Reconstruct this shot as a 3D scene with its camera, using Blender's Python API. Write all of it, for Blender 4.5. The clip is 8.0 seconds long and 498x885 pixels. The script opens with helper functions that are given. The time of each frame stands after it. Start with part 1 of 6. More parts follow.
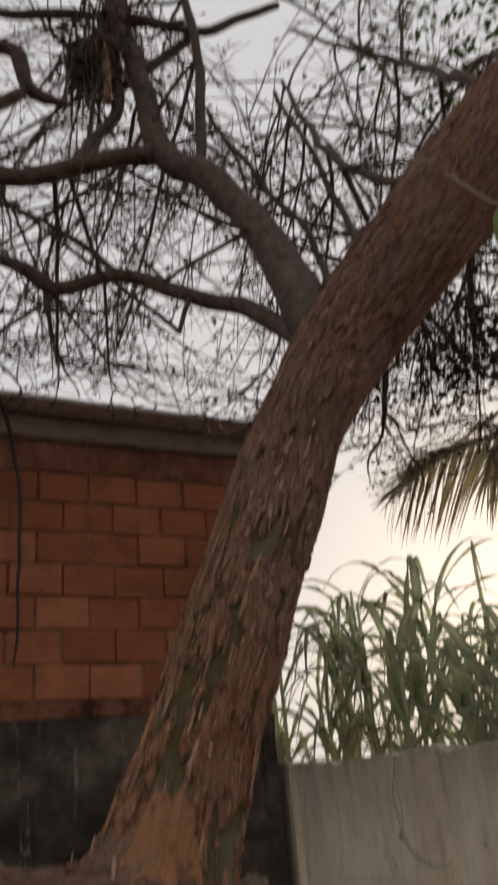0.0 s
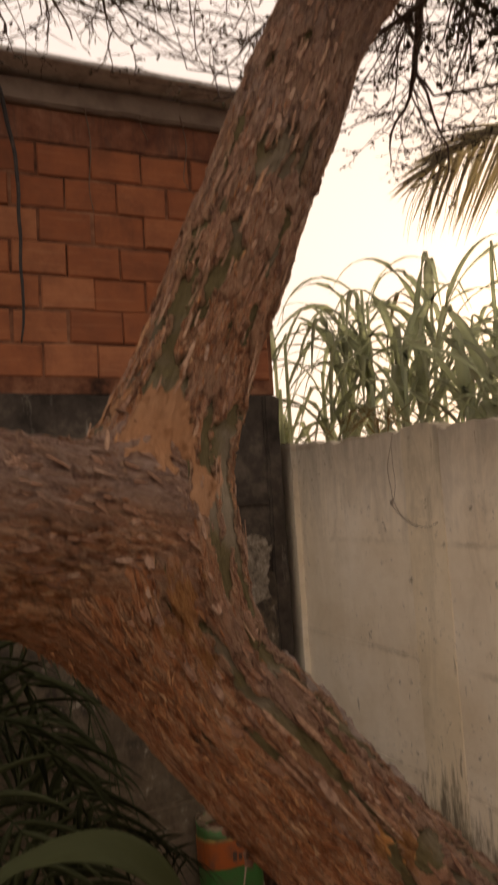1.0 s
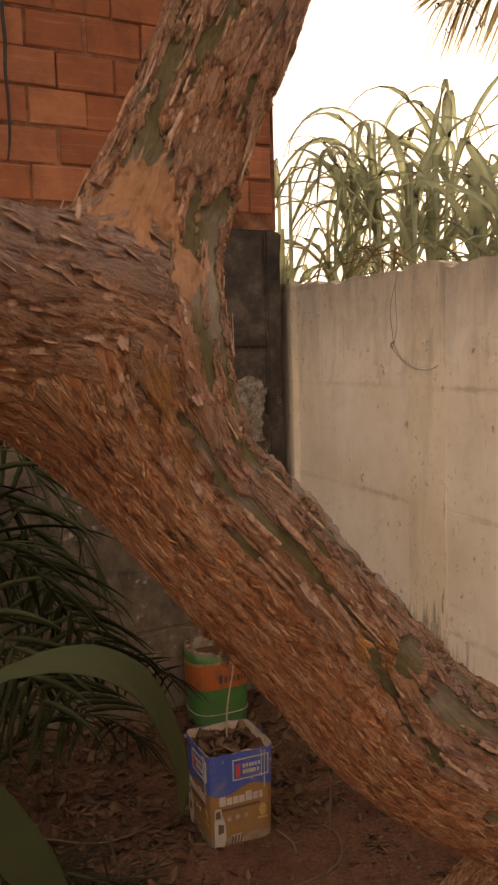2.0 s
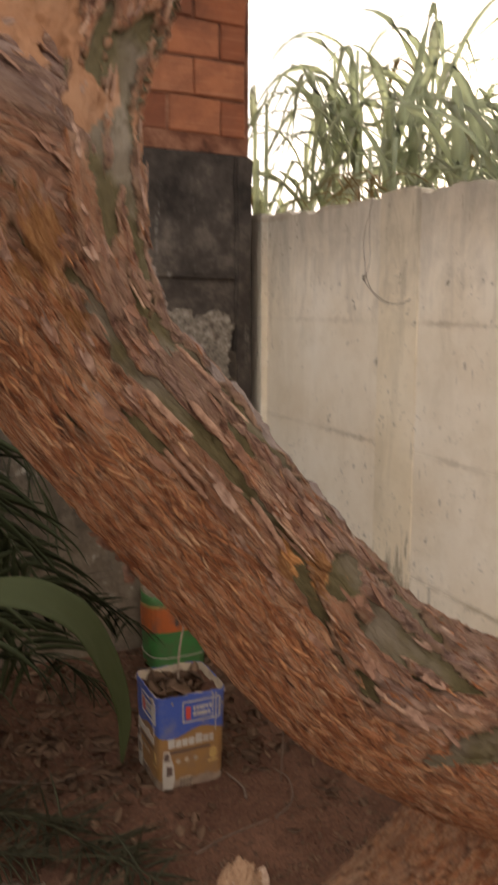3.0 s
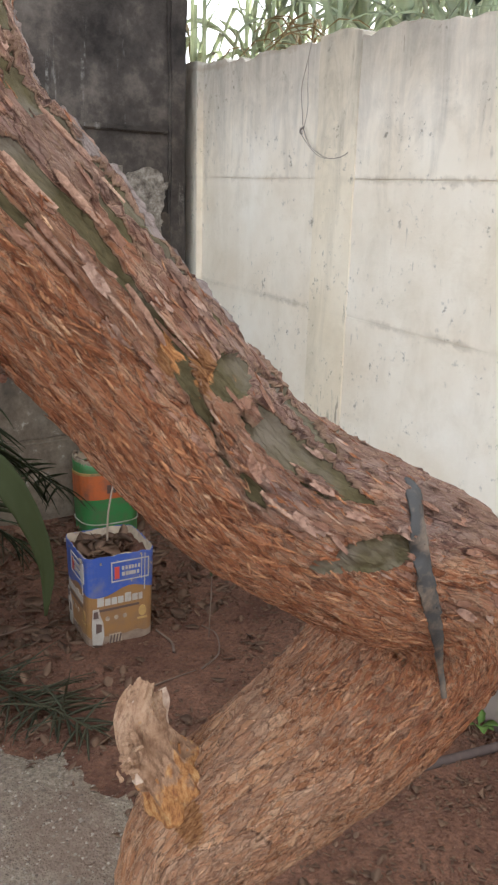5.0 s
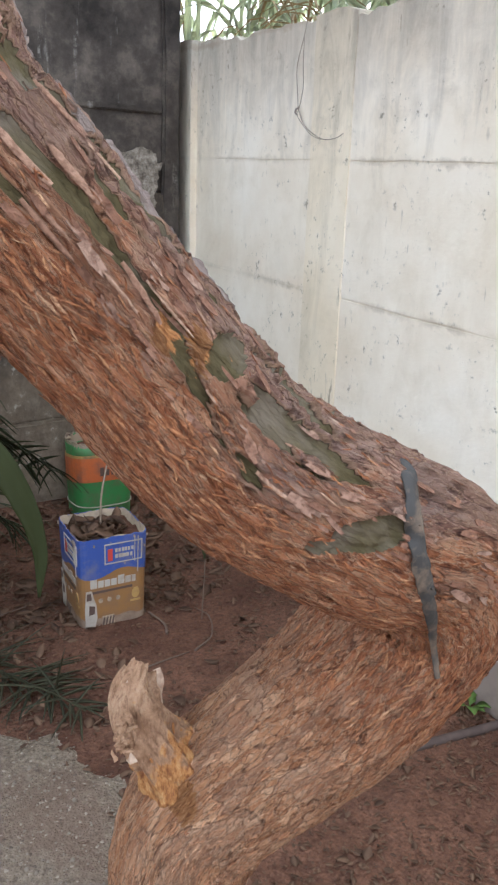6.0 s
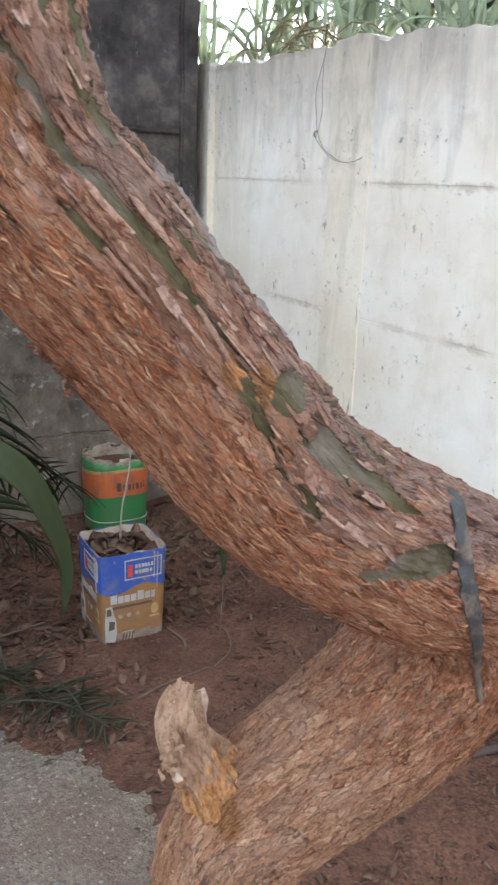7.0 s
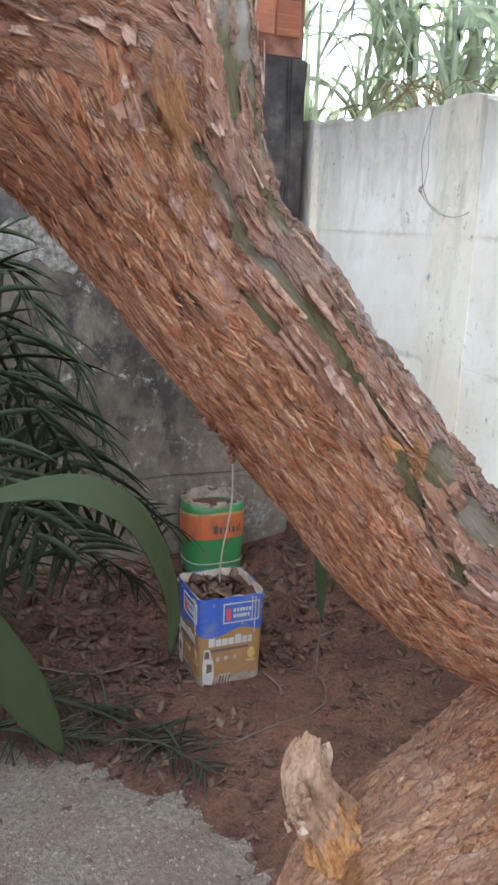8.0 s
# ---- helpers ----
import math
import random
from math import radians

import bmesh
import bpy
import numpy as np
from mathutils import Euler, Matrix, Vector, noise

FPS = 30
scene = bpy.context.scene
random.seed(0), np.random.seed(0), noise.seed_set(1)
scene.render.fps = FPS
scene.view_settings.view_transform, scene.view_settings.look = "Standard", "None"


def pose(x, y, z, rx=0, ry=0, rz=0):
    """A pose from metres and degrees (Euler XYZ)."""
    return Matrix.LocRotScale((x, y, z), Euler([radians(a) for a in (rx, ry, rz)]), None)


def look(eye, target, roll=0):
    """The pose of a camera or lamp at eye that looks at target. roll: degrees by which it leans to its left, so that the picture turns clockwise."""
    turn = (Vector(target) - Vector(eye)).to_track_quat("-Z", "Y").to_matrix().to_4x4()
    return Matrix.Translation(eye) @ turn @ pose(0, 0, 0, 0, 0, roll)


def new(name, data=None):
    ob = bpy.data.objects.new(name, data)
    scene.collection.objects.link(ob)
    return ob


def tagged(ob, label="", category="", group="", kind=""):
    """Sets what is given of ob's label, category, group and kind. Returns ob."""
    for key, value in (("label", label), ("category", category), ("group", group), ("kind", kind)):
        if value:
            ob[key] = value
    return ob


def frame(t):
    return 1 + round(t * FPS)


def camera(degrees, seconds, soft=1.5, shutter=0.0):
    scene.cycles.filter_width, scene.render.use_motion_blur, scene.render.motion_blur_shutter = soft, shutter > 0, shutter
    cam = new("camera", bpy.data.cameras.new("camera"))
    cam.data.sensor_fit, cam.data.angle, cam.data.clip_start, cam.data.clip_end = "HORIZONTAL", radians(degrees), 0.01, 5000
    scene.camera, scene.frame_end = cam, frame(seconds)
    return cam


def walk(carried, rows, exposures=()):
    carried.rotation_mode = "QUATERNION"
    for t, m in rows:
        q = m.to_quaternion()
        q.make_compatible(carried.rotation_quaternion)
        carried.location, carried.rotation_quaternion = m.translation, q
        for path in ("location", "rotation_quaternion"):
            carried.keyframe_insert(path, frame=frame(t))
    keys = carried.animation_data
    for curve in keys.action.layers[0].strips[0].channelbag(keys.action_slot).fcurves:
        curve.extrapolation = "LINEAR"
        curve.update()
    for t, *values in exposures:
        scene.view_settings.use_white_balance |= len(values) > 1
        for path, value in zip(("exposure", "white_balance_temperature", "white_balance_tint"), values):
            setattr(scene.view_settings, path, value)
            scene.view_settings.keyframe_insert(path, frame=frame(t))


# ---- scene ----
cam = camera(34.6, 8.0, soft=2.4, shutter=0.4)
PATH = [
    (0, (-0.229, 0.155, 1.793), (0.565, 1.781, 2.644), -5.9),
    (0.5, (-0.211, 0.2, 1.722), (0.584, 1.972, 2.201), -4.2),
    (1, (-0.18, 0.256, 1.663), (0.614, 2.082, 1.851), -3.6),
    (1.5, (-0.165, 0.293, 1.623), (0.63, 2.128, 1.571), -2.7),
    (1.7, (-0.161, 0.303, 1.613), (0.629, 2.135, 1.477), -2.1),
    (2.8, (-0.046, 0.417, 1.525), (0.744, 2.243, 1.319), -0.2),
    (3, (-0.032, 0.427, 1.51), (0.796, 2.224, 1.223), 0.2),
    (3.5, (0.025, 0.428, 1.447), (0.945, 2.149, 1.011), 1.5),
    (4, (0.044, 0.418, 1.427), (0.96, 2.114, 0.894), 1.5),
    (4.5, (0.038, 0.424, 1.423), (0.955, 2.112, 0.865), 1.6),
    (5.8, (0.028, 0.427, 1.42), (0.966, 2.098, 0.848), 1.8),
    (6, (0.03, 0.428, 1.418), (0.966, 2.091, 0.819), 2.0),
    (6.5, (0.013, 0.425, 1.426), (0.956, 2.088, 0.837), 1.9),
    (7, (-0.03, 0.433, 1.444), (0.902, 2.108, 0.873), 2.1),
    (7.5, (-0.077, 0.435, 1.466), (0.742, 2.175, 0.918), 1.7),
    (8, (-0.11, 0.433, 1.479), (0.649, 2.22, 0.997), 1.9),
]
# seconds, stops, kelvin, tint
EXPOSURES = [
    (0, -0.48, 7200, 14), (0.5, -0.25, 7900, 16), (1.0, 0.06, 9100, 24), (1.5, 0.34, 10300, 31), (3.0, 1.06, 7500, 17),
    (3.5, 1.12, 7300, 15), (4.0, 1.3, 6700, 11), (4.5, 1.7, 6200, 9), (6.0, 1.88, 5600, 8), (8.0, 2.08, 5250, 6),
]
walk(cam, [(t, look(eye, target, roll)) for t, eye, target, roll in PATH], EXPOSURES)

# ---- light: a bright hazy sky, low soft sun behind the boundary wall ----
SUN_AZ, SUN_EL = 44.0, 13.0  # degrees from +y towards +x, above the horizon
world = bpy.data.worlds.new("sky")
scene.world = world
world.use_nodes = True
wn, wl = world.node_tree.nodes, world.node_tree.links
sky = wn.new("ShaderNodeTexSky")
sky.sky_type = "NISHITA"
sky.sun_disc = False
sky.sun_elevation = radians(SUN_EL)
sky.sun_rotation = radians(SUN_AZ)
sky.air_density, sky.dust_density, sky.ozone_density = 1.0, 6.0, 1.0
haze = wn.new("ShaderNodeMix")
haze.data_type = "RGBA"
haze.inputs[0].default_value = 0.92
haze.inputs[7].default_value = (7.5, 7.9, 8.5, 1)
wl.new(sky.outputs[0], haze.inputs[6])
wl.new(haze.outputs[2], wn["Background"].inputs[0])
wn["Background"].inputs[1].default_value = 0.12
sun = new("sun", bpy.data.lights.new("sun", "SUN"))
sun.data.energy, sun.data.angle, sun.data.color = 3.6, radians(10), (1.0, 0.93, 0.82)
a, e = radians(SUN_AZ), radians(SUN_EL)
SUN_WAY = Vector((math.sin(a) * math.cos(e), math.cos(a) * math.cos(e), math.sin(e)))
sun.matrix_world = look(SUN_WAY * 20, (0, 0, 0))

# ---- materials ----
class Mat:
    """A small builder of node materials."""

    def __init__(self, name, rough=0.8, metal=0.0, spec=0.35):
        self.m = bpy.data.materials.new(name)
        self.m.use_nodes = True
        self.t = self.m.node_tree
        self.b = self.t.nodes["Principled BSDF"]
        self.b.inputs["Roughness"].default_value = rough
        self.b.inputs["Metallic"].default_value = metal
        self.b.inputs["Specular IOR Level"].default_value = spec

    def n(self, kind, **values):
        node = self.t.nodes.new("ShaderNode" + kind)
        for k, v in values.items():
            node.inputs[k.replace("_", " ")].default_value = v
        return node

    def link(self, a, b):
        self.t.links.new(a, b)

    def coord(self, which="Object", scale=(1, 1, 1), uv=""):
        if uv:
            src = self.n("UVMap")
            src.uv_map = uv
            out = src.outputs[0]
        elif which == "World":
            out = self.n("NewGeometry").outputs["Position"]
        else:
            out = self.n("TexCoord").outputs[which]
        mp = self.n("Mapping")
        mp.inputs["Scale"].default_value = scale
        self.link(out, mp.inputs[0])
        return mp.outputs[0]

    def noise(self, co, scale, detail=4, rough=0.55, distort=0.0):
        nd = self.n("TexNoise", Scale=scale, Detail=detail, Roughness=rough, Distortion=distort)
        self.link(co, nd.inputs["Vector"])
        return nd.outputs[0]

    def voronoi(self, co, scale, feature="F1", out="Distance"):
        nd = self.n("TexVoronoi", Scale=scale)
        nd.feature = feature
        self.link(co, nd.inputs["Vector"])
        return nd.outputs[out]

    def ramp(self, fac, *stops):
        r = self.n("ValToRGB")
        els = r.color_ramp.elements
        while len(els) < len(stops):
            els.new(0.5)
        for el, (p, c) in zip(els, stops):
            el.position = p
            el.color = (c, c, c, 1) if isinstance(c, (int, float)) else (*c, 1)
        self.link(fac, r.inputs[0])
        return r.outputs[0]

    def mix(self, fac, a, b, kind="MIX"):
        m = self.n("Mix")
        m.data_type, m.blend_type = "RGBA", kind
        for sock, v in ((m.inputs[0], fac), (m.inputs[6], a), (m.inputs[7], b)):
            if isinstance(v, (int, float)):
                sock.default_value = v
            elif isinstance(v, tuple):
                sock.default_value = (*v, 1)
            else:
                self.link(v, sock)
        return m.outputs[2]

    def math(self, op, a, b=0.0, clamp=False):
        m = self.n("Math")
        m.operation, m.use_clamp = op, clamp
        for sock, v in zip(m.inputs, (a, b)):
            if isinstance(v, (int, float)):
                sock.default_value = v
            else:
                self.link(v, sock)
        return m.outputs[0]

    def attr(self, name):
        nd = self.n("Attribute")
        nd.attribute_name = name
        return nd.outputs["Fac"]

    def rnd(self):
        return self.n("ObjectInfo").outputs["Random"]

    def island(self):
        return self.n("NewGeometry").outputs["Random Per Island"]

    def color(self, c):
        if isinstance(c, tuple):
            self.b.inputs["Base Color"].default_value = (*c, 1)
        else:
            self.link(c, self.b.inputs["Base Color"])

    def rough(self, r):
        self.link(r, self.b.inputs["Roughness"])

    def bump(self, height, strength=0.5, dist=0.01):
        bp = self.n("Bump", Strength=strength, Distance=dist)
        self.link(height, bp.inputs["Height"])
        self.link(bp.outputs[0], self.b.inputs["Normal"])


def make_bark():
    """Fibrous red-brown bark in small scales, greyer on top, with olive bare patches and a few orange scars."""
    k = Mat("bark", 0.85, spec=0.15)
    fibre = k.noise(k.coord(uv="Bark", scale=(34, 9, 1)), 4.0, 8, 0.72, 1.0)
    fine = k.noise(k.coord(uv="Bark", scale=(75, 20, 1)), 4.0, 6, 0.75, 0.8)
    strand = k.noise(k.coord(uv="Bark", scale=(160, 14, 1)), 2.0, 4, 0.6, 1.5)
    big = k.noise(k.coord("World"), 8.0, 4)

    def scales(sx, sy, bend):
        """Torn, stretched scales: a random level for each, and the distance to its crooked edge."""
        src = k.coord(uv="Bark", scale=(sx, sy, 1))
        nz = k.n("TexNoise", Scale=0.9, Detail=5.0, Roughness=0.65)
        k.link(src, nz.inputs["Vector"])
        add = k.n("VectorMath")
        add.operation = "MULTIPLY_ADD"
        add.inputs[1].default_value = (bend, bend, bend)
        k.link(nz.outputs["Color"], add.inputs[0])
        k.link(src, add.inputs[2])
        return k.voronoi(add.outputs[0], 1.0, "F1", "Color"), k.voronoi(add.outputs[0], 1.0, "DISTANCE_TO_EDGE")

    (coarse, coarse_edge), (small, small_edge) = scales(85, 17, 1.6), scales(165, 44, 1.3)
    tone = k.math("ADD", k.math("MULTIPLY", fibre, 0.32), k.math("MULTIPLY", fine, 0.32))
    tone = k.math("ADD", tone, k.math("ADD", k.math("MULTIPLY", coarse, 0.14), k.math("MULTIPLY", small, 0.2)))
    red = k.ramp(tone, (0.33, (0.08, 0.027, 0.013)), (0.4, (0.29, 0.098, 0.04)), (0.48, (0.52, 0.2, 0.088)), (0.59, (0.69, 0.36, 0.195)))
    red = k.mix(k.ramp(strand, (0.62, 0.0), (0.7, 0.4)), red, (0.56, 0.33, 0.21))
    grey = k.ramp(tone, (0.3, (0.11, 0.065, 0.05)), (0.44, (0.32, 0.2, 0.155)), (0.64, (0.5, 0.36, 0.29)))
    side = k.attr("upper")
    greyness = k.ramp(k.math("ADD", k.math("MULTIPLY", side, 0.75), k.math("MULTIPLY", big, 0.6)), (0.88, 0.0), (1.08, 0.75))
    greyness = k.math("MAXIMUM", greyness, k.math("MULTIPLY", k.attr("aged"), k.ramp(big, (0.3, 0.5), (0.6, 1.0))))
    tan = k.ramp(tone, (0.3, (0.2, 0.078, 0.034)), (0.4, (0.47, 0.205, 0.092)), (0.5, (0.64, 0.315, 0.155)), (0.6, (0.78, 0.46, 0.265)))
    red = k.mix(k.attr("pale"), red, tan)
    c = k.mix(greyness, red, grey)
    torn_edge = k.ramp(small_edge, (0.0, 0.0), (0.03, 0.8), (0.07, 0.8), (0.12, 0.0))
    c = k.mix(k.math("MULTIPLY", torn_edge, k.ramp(fine, (0.42, 0.0), (0.55, 1.0))), c, (0.66, 0.4, 0.24))
    c = k.mix(k.ramp(small_edge, (0.01, 0.5), (0.035, 0.0)), c, (0.1, 0.035, 0.018))
    c = k.mix(k.ramp(coarse_edge, (0.012, 0.6), (0.03, 0.0)), c, (0.07, 0.026, 0.014))
    # plates: each level a shade of its own, with pale torn rims
    plate = k.math("ADD", k.attr("plate"), k.math("MULTIPLY", k.math("SUBTRACT", fine, 0.5), 0.05))
    upper = k.ramp(side, (0.4, 0.0), (0.6, 1.0))
    c = k.mix(k.math("MULTIPLY", k.ramp(plate, (0.518, 0.0), (0.524, 0.4)), upper), c, (0.38, 0.22, 0.14))
    rim = k.math("MULTIPLY", k.ramp(plate, (0.506, 0.0), (0.513, 0.7), (0.517, 0.7), (0.524, 0.0)), upper)
    c = k.mix(rim, c, (0.1, 0.045, 0.028))
    patch = k.math("ADD", k.attr("layer"), k.math("MULTIPLY", k.math("SUBTRACT", fine, 0.5), 0.03))
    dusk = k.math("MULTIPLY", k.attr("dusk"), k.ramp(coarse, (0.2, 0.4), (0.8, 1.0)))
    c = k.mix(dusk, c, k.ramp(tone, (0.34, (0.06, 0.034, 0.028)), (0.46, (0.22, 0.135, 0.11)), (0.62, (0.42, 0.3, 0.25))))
    bare = k.ramp(patch, (0.497, 1.0), (0.502, 0.0))
    olive = k.ramp(fine, (0.3, (0.058, 0.044, 0.019)), (0.7, (0.115, 0.087, 0.039)))
    olive = k.mix(k.ramp(big, (0.5, 0.0), (0.62, 0.6)), olive, (0.18, 0.14, 0.105))
    c = k.mix(bare, c, olive)
    c = k.mix(k.ramp(patch, (0.5, 0.0), (0.504, 0.85), (0.511, 0.7), (0.518, 0.0)), c, (0.48, 0.29, 0.175))
    peeled = k.ramp(k.math("ADD", k.attr("peeled"), k.math("MULTIPLY", k.math("SUBTRACT", plate, 0.5), 2.4)), (0.45, 0.0), (0.48, 1.0))
    c = k.mix(peeled, c, k.mix(k.ramp(big, (0.4, 0.0), (0.65, 0.5)), k.ramp(fine, (0.3, (0.2, 0.088, 0.04)), (0.7, (0.28, 0.13, 0.062))), (0.31, 0.17, 0.095)))
    sheen = k.ramp(k.math("ADD", k.attr("silver"), k.math("MULTIPLY", k.math("SUBTRACT", fine, 0.5), 0.8)), (0.42, 0.0), (0.5, 0.9))
    c = k.mix(sheen, c, k.ramp(strand, (0.35, (0.16, 0.12, 0.1)), (0.65, (0.3, 0.235, 0.195))))
    bare = k.math("MAXIMUM", k.math("MAXIMUM", bare, peeled), sheen)
    scar = k.ramp(k.math("ADD", k.attr("torn"), k.math("MULTIPLY", k.math("SUBTRACT", fibre, 0.5), 1.8)), (0.28, 0.0), (0.36, 0.9))
    c = k.mix(scar, c, k.ramp(fine, (0.38, (0.22, 0.085, 0.03)), (0.52, (0.42, 0.18, 0.06)), (0.66, (0.54, 0.28, 0.115))))
    k.color(c)
    h = k.math("ADD", k.math("MULTIPLY", fibre, 1.0), k.math("MULTIPLY", fine, 0.6))
    h = k.math("ADD", h, k.math("MULTIPLY", strand, 0.25))
    h = k.math("ADD", h, k.math("ADD", k.math("MULTIPLY", coarse, 0.5), k.math("MULTIPLY", small, 0.5)))
    h = k.math("SUBTRACT", h, k.math("ADD", k.ramp(small_edge, (0.0, 0.3), (0.06, 0.0)), k.ramp(coarse_edge, (0.0, 0.35), (0.05, 0.0))))
    h = k.math("MULTIPLY", h, k.math("SUBTRACT", 1.0, k.math("MULTIPLY", bare, 0.93)))
    k.bump(h, 1.0, 0.02)
    return k.m


def make_flake(name, shades, dark, scale=130.0):
    k = Mat(name, 0.82, spec=0.2)
    g = k.noise(k.coord("World"), scale, 4, 0.65)
    r = k.math("FRACT", k.math("ADD", k.rnd(), k.island()))
    a = k.ramp(r, *shades)
    k.color(k.mix(k.ramp(g, (0.38, 0.7), (0.56, 0.0)), a, dark))
    k.bump(g, 1.0, 0.005)
    return k.m


def make_stub():
    k = Mat("stub_wood", 0.9, spec=0.15)
    w = k.coord("World")
    patch = k.noise(w, 28.0, 5, 0.65, 0.5)
    fine = k.noise(k.coord("World", (1, 1, 0.35)), 120.0, 6, 0.75)
    c = k.ramp(patch, (0.36, (0.25, 0.135, 0.072)), (0.5, (0.4, 0.235, 0.135)), (0.62, (0.46, 0.29, 0.175)), (0.72, (0.45, 0.24, 0.1)))
    c = k.mix(k.ramp(fine, (0.38, 0.55), (0.52, 0.0)), c, (0.12, 0.055, 0.03))
    orange = k.ramp(k.math("ADD", k.attr("torn"), k.math("MULTIPLY", k.math("SUBTRACT", patch, 0.5), 2.6)), (0.3, 0.0), (0.55, 0.9))
    c = k.mix(orange, c, k.ramp(fine, (0.36, (0.2, 0.07, 0.025)), (0.52, (0.45, 0.2, 0.06)), (0.68, (0.6, 0.36, 0.15))))
    k.color(c)
    k.bump(k.math("ADD", patch, k.math("MULTIPLY", fine, 0.6)), 1.0, 0.012)
    return k.m


def make_twig():
    k = Mat("twig_bark", 0.85, spec=0.2)
    nz = k.noise(k.coord("World"), 40.0, 4)
    k.color(k.ramp(nz, (0.3, (0.05, 0.035, 0.027)), (0.7, (0.13, 0.095, 0.075))))
    k.bump(nz, 0.6, 0.004)
    return k.m


def make_leaf(name, lo, hi, rough=0.5, through_light=0.25, scale=30.0):
    k = Mat(name, rough, spec=0.22)
    nz = k.noise(k.coord("World"), scale, 3)
    r = k.math("FRACT", k.math("ADD", k.island(), k.rnd()))
    c = k.mix(k.math("ADD", k.math("MULTIPLY", nz, 0.5), k.math("MULTIPLY", r, 0.5)), lo, hi)
    k.color(c)
    tr = k.n("BsdfTranslucent")
    k.link(c, tr.inputs[0])
    ms = k.n("MixShader")
    ms.inputs[0].default_value = through_light
    k.link(k.b.outputs[0], ms.inputs[1])
    k.link(tr.outputs[0], ms.inputs[2])
    k.link(ms.outputs[0], k.t.nodes["Material Output"].inputs[0])
    return k.m


def make_concrete_panel(name="washed_concrete", grime=0.12, joints=1.0, age=0.2, warm=0.0):
    """Old cream-washed precast concrete: soft clouds of grime, damp under the coping, dirty joints, mould at the foot."""
    k = Mat(name, 0.85, spec=0.2)
    w = k.coord("World")
    sep = k.n("SeparateXYZ")
    k.link(w, sep.inputs[0])
    y, z = sep.outputs[1], sep.outputs[2]
    cloud = k.noise(w, 1.9, 6, 0.62)
    mid = k.noise(w, 7.0, 7, 0.7, 0.5)
    spots = k.noise(w, 30.0, 6, 0.75)
    mask = k.noise(w, 3.0, 3)
    streak = k.noise(k.coord("World", (1, 3.2, 0.5)), 2.6, 6, 0.68, 0.6)
    c = k.ramp(cloud, (0.3, (0.67, 0.55, 0.39)), (0.55, (0.77, 0.67, 0.52)), (0.75, (0.84, 0.76, 0.63)))
    c = k.mix(warm, c, (0.74, 0.6, 0.38))
    c = k.mix(k.ramp(mid, (0.5, 0.0), (0.72, 0.3)), c, (0.56, 0.45, 0.29))
    c = k.mix(k.ramp(streak, (0.52, 0.0), (0.72, grime)), c, (0.42, 0.34, 0.22))
    # damp grey under the coping
    run = k.math("ADD", z, k.math("ADD", k.math("MULTIPLY", k.math("SUBTRACT", streak, 0.5), 0.9), k.math("MULTIPLY", k.math("SUBTRACT", mid, 0.5), 0.5)))
    c = k.mix(k.ramp(k.math("SUBTRACT", run, 1.2), (0.4, 0.0), (0.9, 0.68)), c, (0.235, 0.21, 0.175))
    # dirt in the joints, thick in places and gone in others
    level = k.math("SUBTRACT", z, k.math("MULTIPLY", k.math("SUBTRACT", y, 3.0), 0.024))
    joint = k.math("ABSOLUTE", k.math("SUBTRACT", k.math("FRACT", k.math("ADD", k.math("DIVIDE", k.math("ADD", level, 0.24), 0.4425), 0.5)), 0.5))
    joint = k.math("ADD", joint, k.math("MULTIPLY", k.math("SUBTRACT", k.noise(w, 11.0, 7, 0.75), 0.5), 0.2))
    c = k.mix(k.math("MULTIPLY", k.math("MULTIPLY", k.ramp(joint, (0.0, 0.42), (0.035, 0.0)), k.ramp(mask, (0.42, 0.2), (0.6, 1.0))), joints), c, (0.27, 0.2, 0.12))
    # mould flecks and smudges
    sp = k.math("MULTIPLY", k.ramp(spots, (0.58, 0.0), (0.66, 1.0)), k.ramp(k.noise(k.coord("World", (1, 1, 1.4)), 4.4, 4, 0.6), (0.47, 0.0), (0.6, 0.8)))
    c = k.mix(sp, c, (0.16, 0.135, 0.1))
    c = k.mix(k.math("MULTIPLY", k.ramp(k.noise(w, 5.0, 6, 0.68), (0.52, 0.0), (0.72, 0.5)), age), c, (0.36, 0.3, 0.21))
    drop = k.math("MULTIPLY", k.ramp(k.noise(k.coord("World", (1, 1, 0.22)), 34.0, 4, 0.6), (0.66, 0.0), (0.7, 1.0)), k.ramp(k.noise(w, 3.6, 4, 0.6), (0.5, 0.0), (0.6, 0.7)))
    c = k.mix(drop, c, (0.2, 0.165, 0.12))
    # black mould that climbs from the ground beside the post
    foot = k.math("ADD", z, k.math("MULTIPLY", k.math("ABSOLUTE", k.math("SUBTRACT", y, 2.78)), 0.75))
    foot = k.math("SUBTRACT", foot, k.math("MULTIPLY", k.math("SUBTRACT", k.noise(k.coord("World", (1, 6, 1.2)), 5.0, 7, 0.75), 0.5), 1.1))
    c = k.mix(k.ramp(foot, (0.52, 0.85), (0.74, 0.0)), c, (0.1, 0.08, 0.055))
    k.color(c)
    k.bump(k.math("ADD", cloud, k.math("ADD", k.math("MULTIPLY", spots, 0.35), k.math("MULTIPLY", mid, 0.5))), 0.4, 0.012)
    return k.m


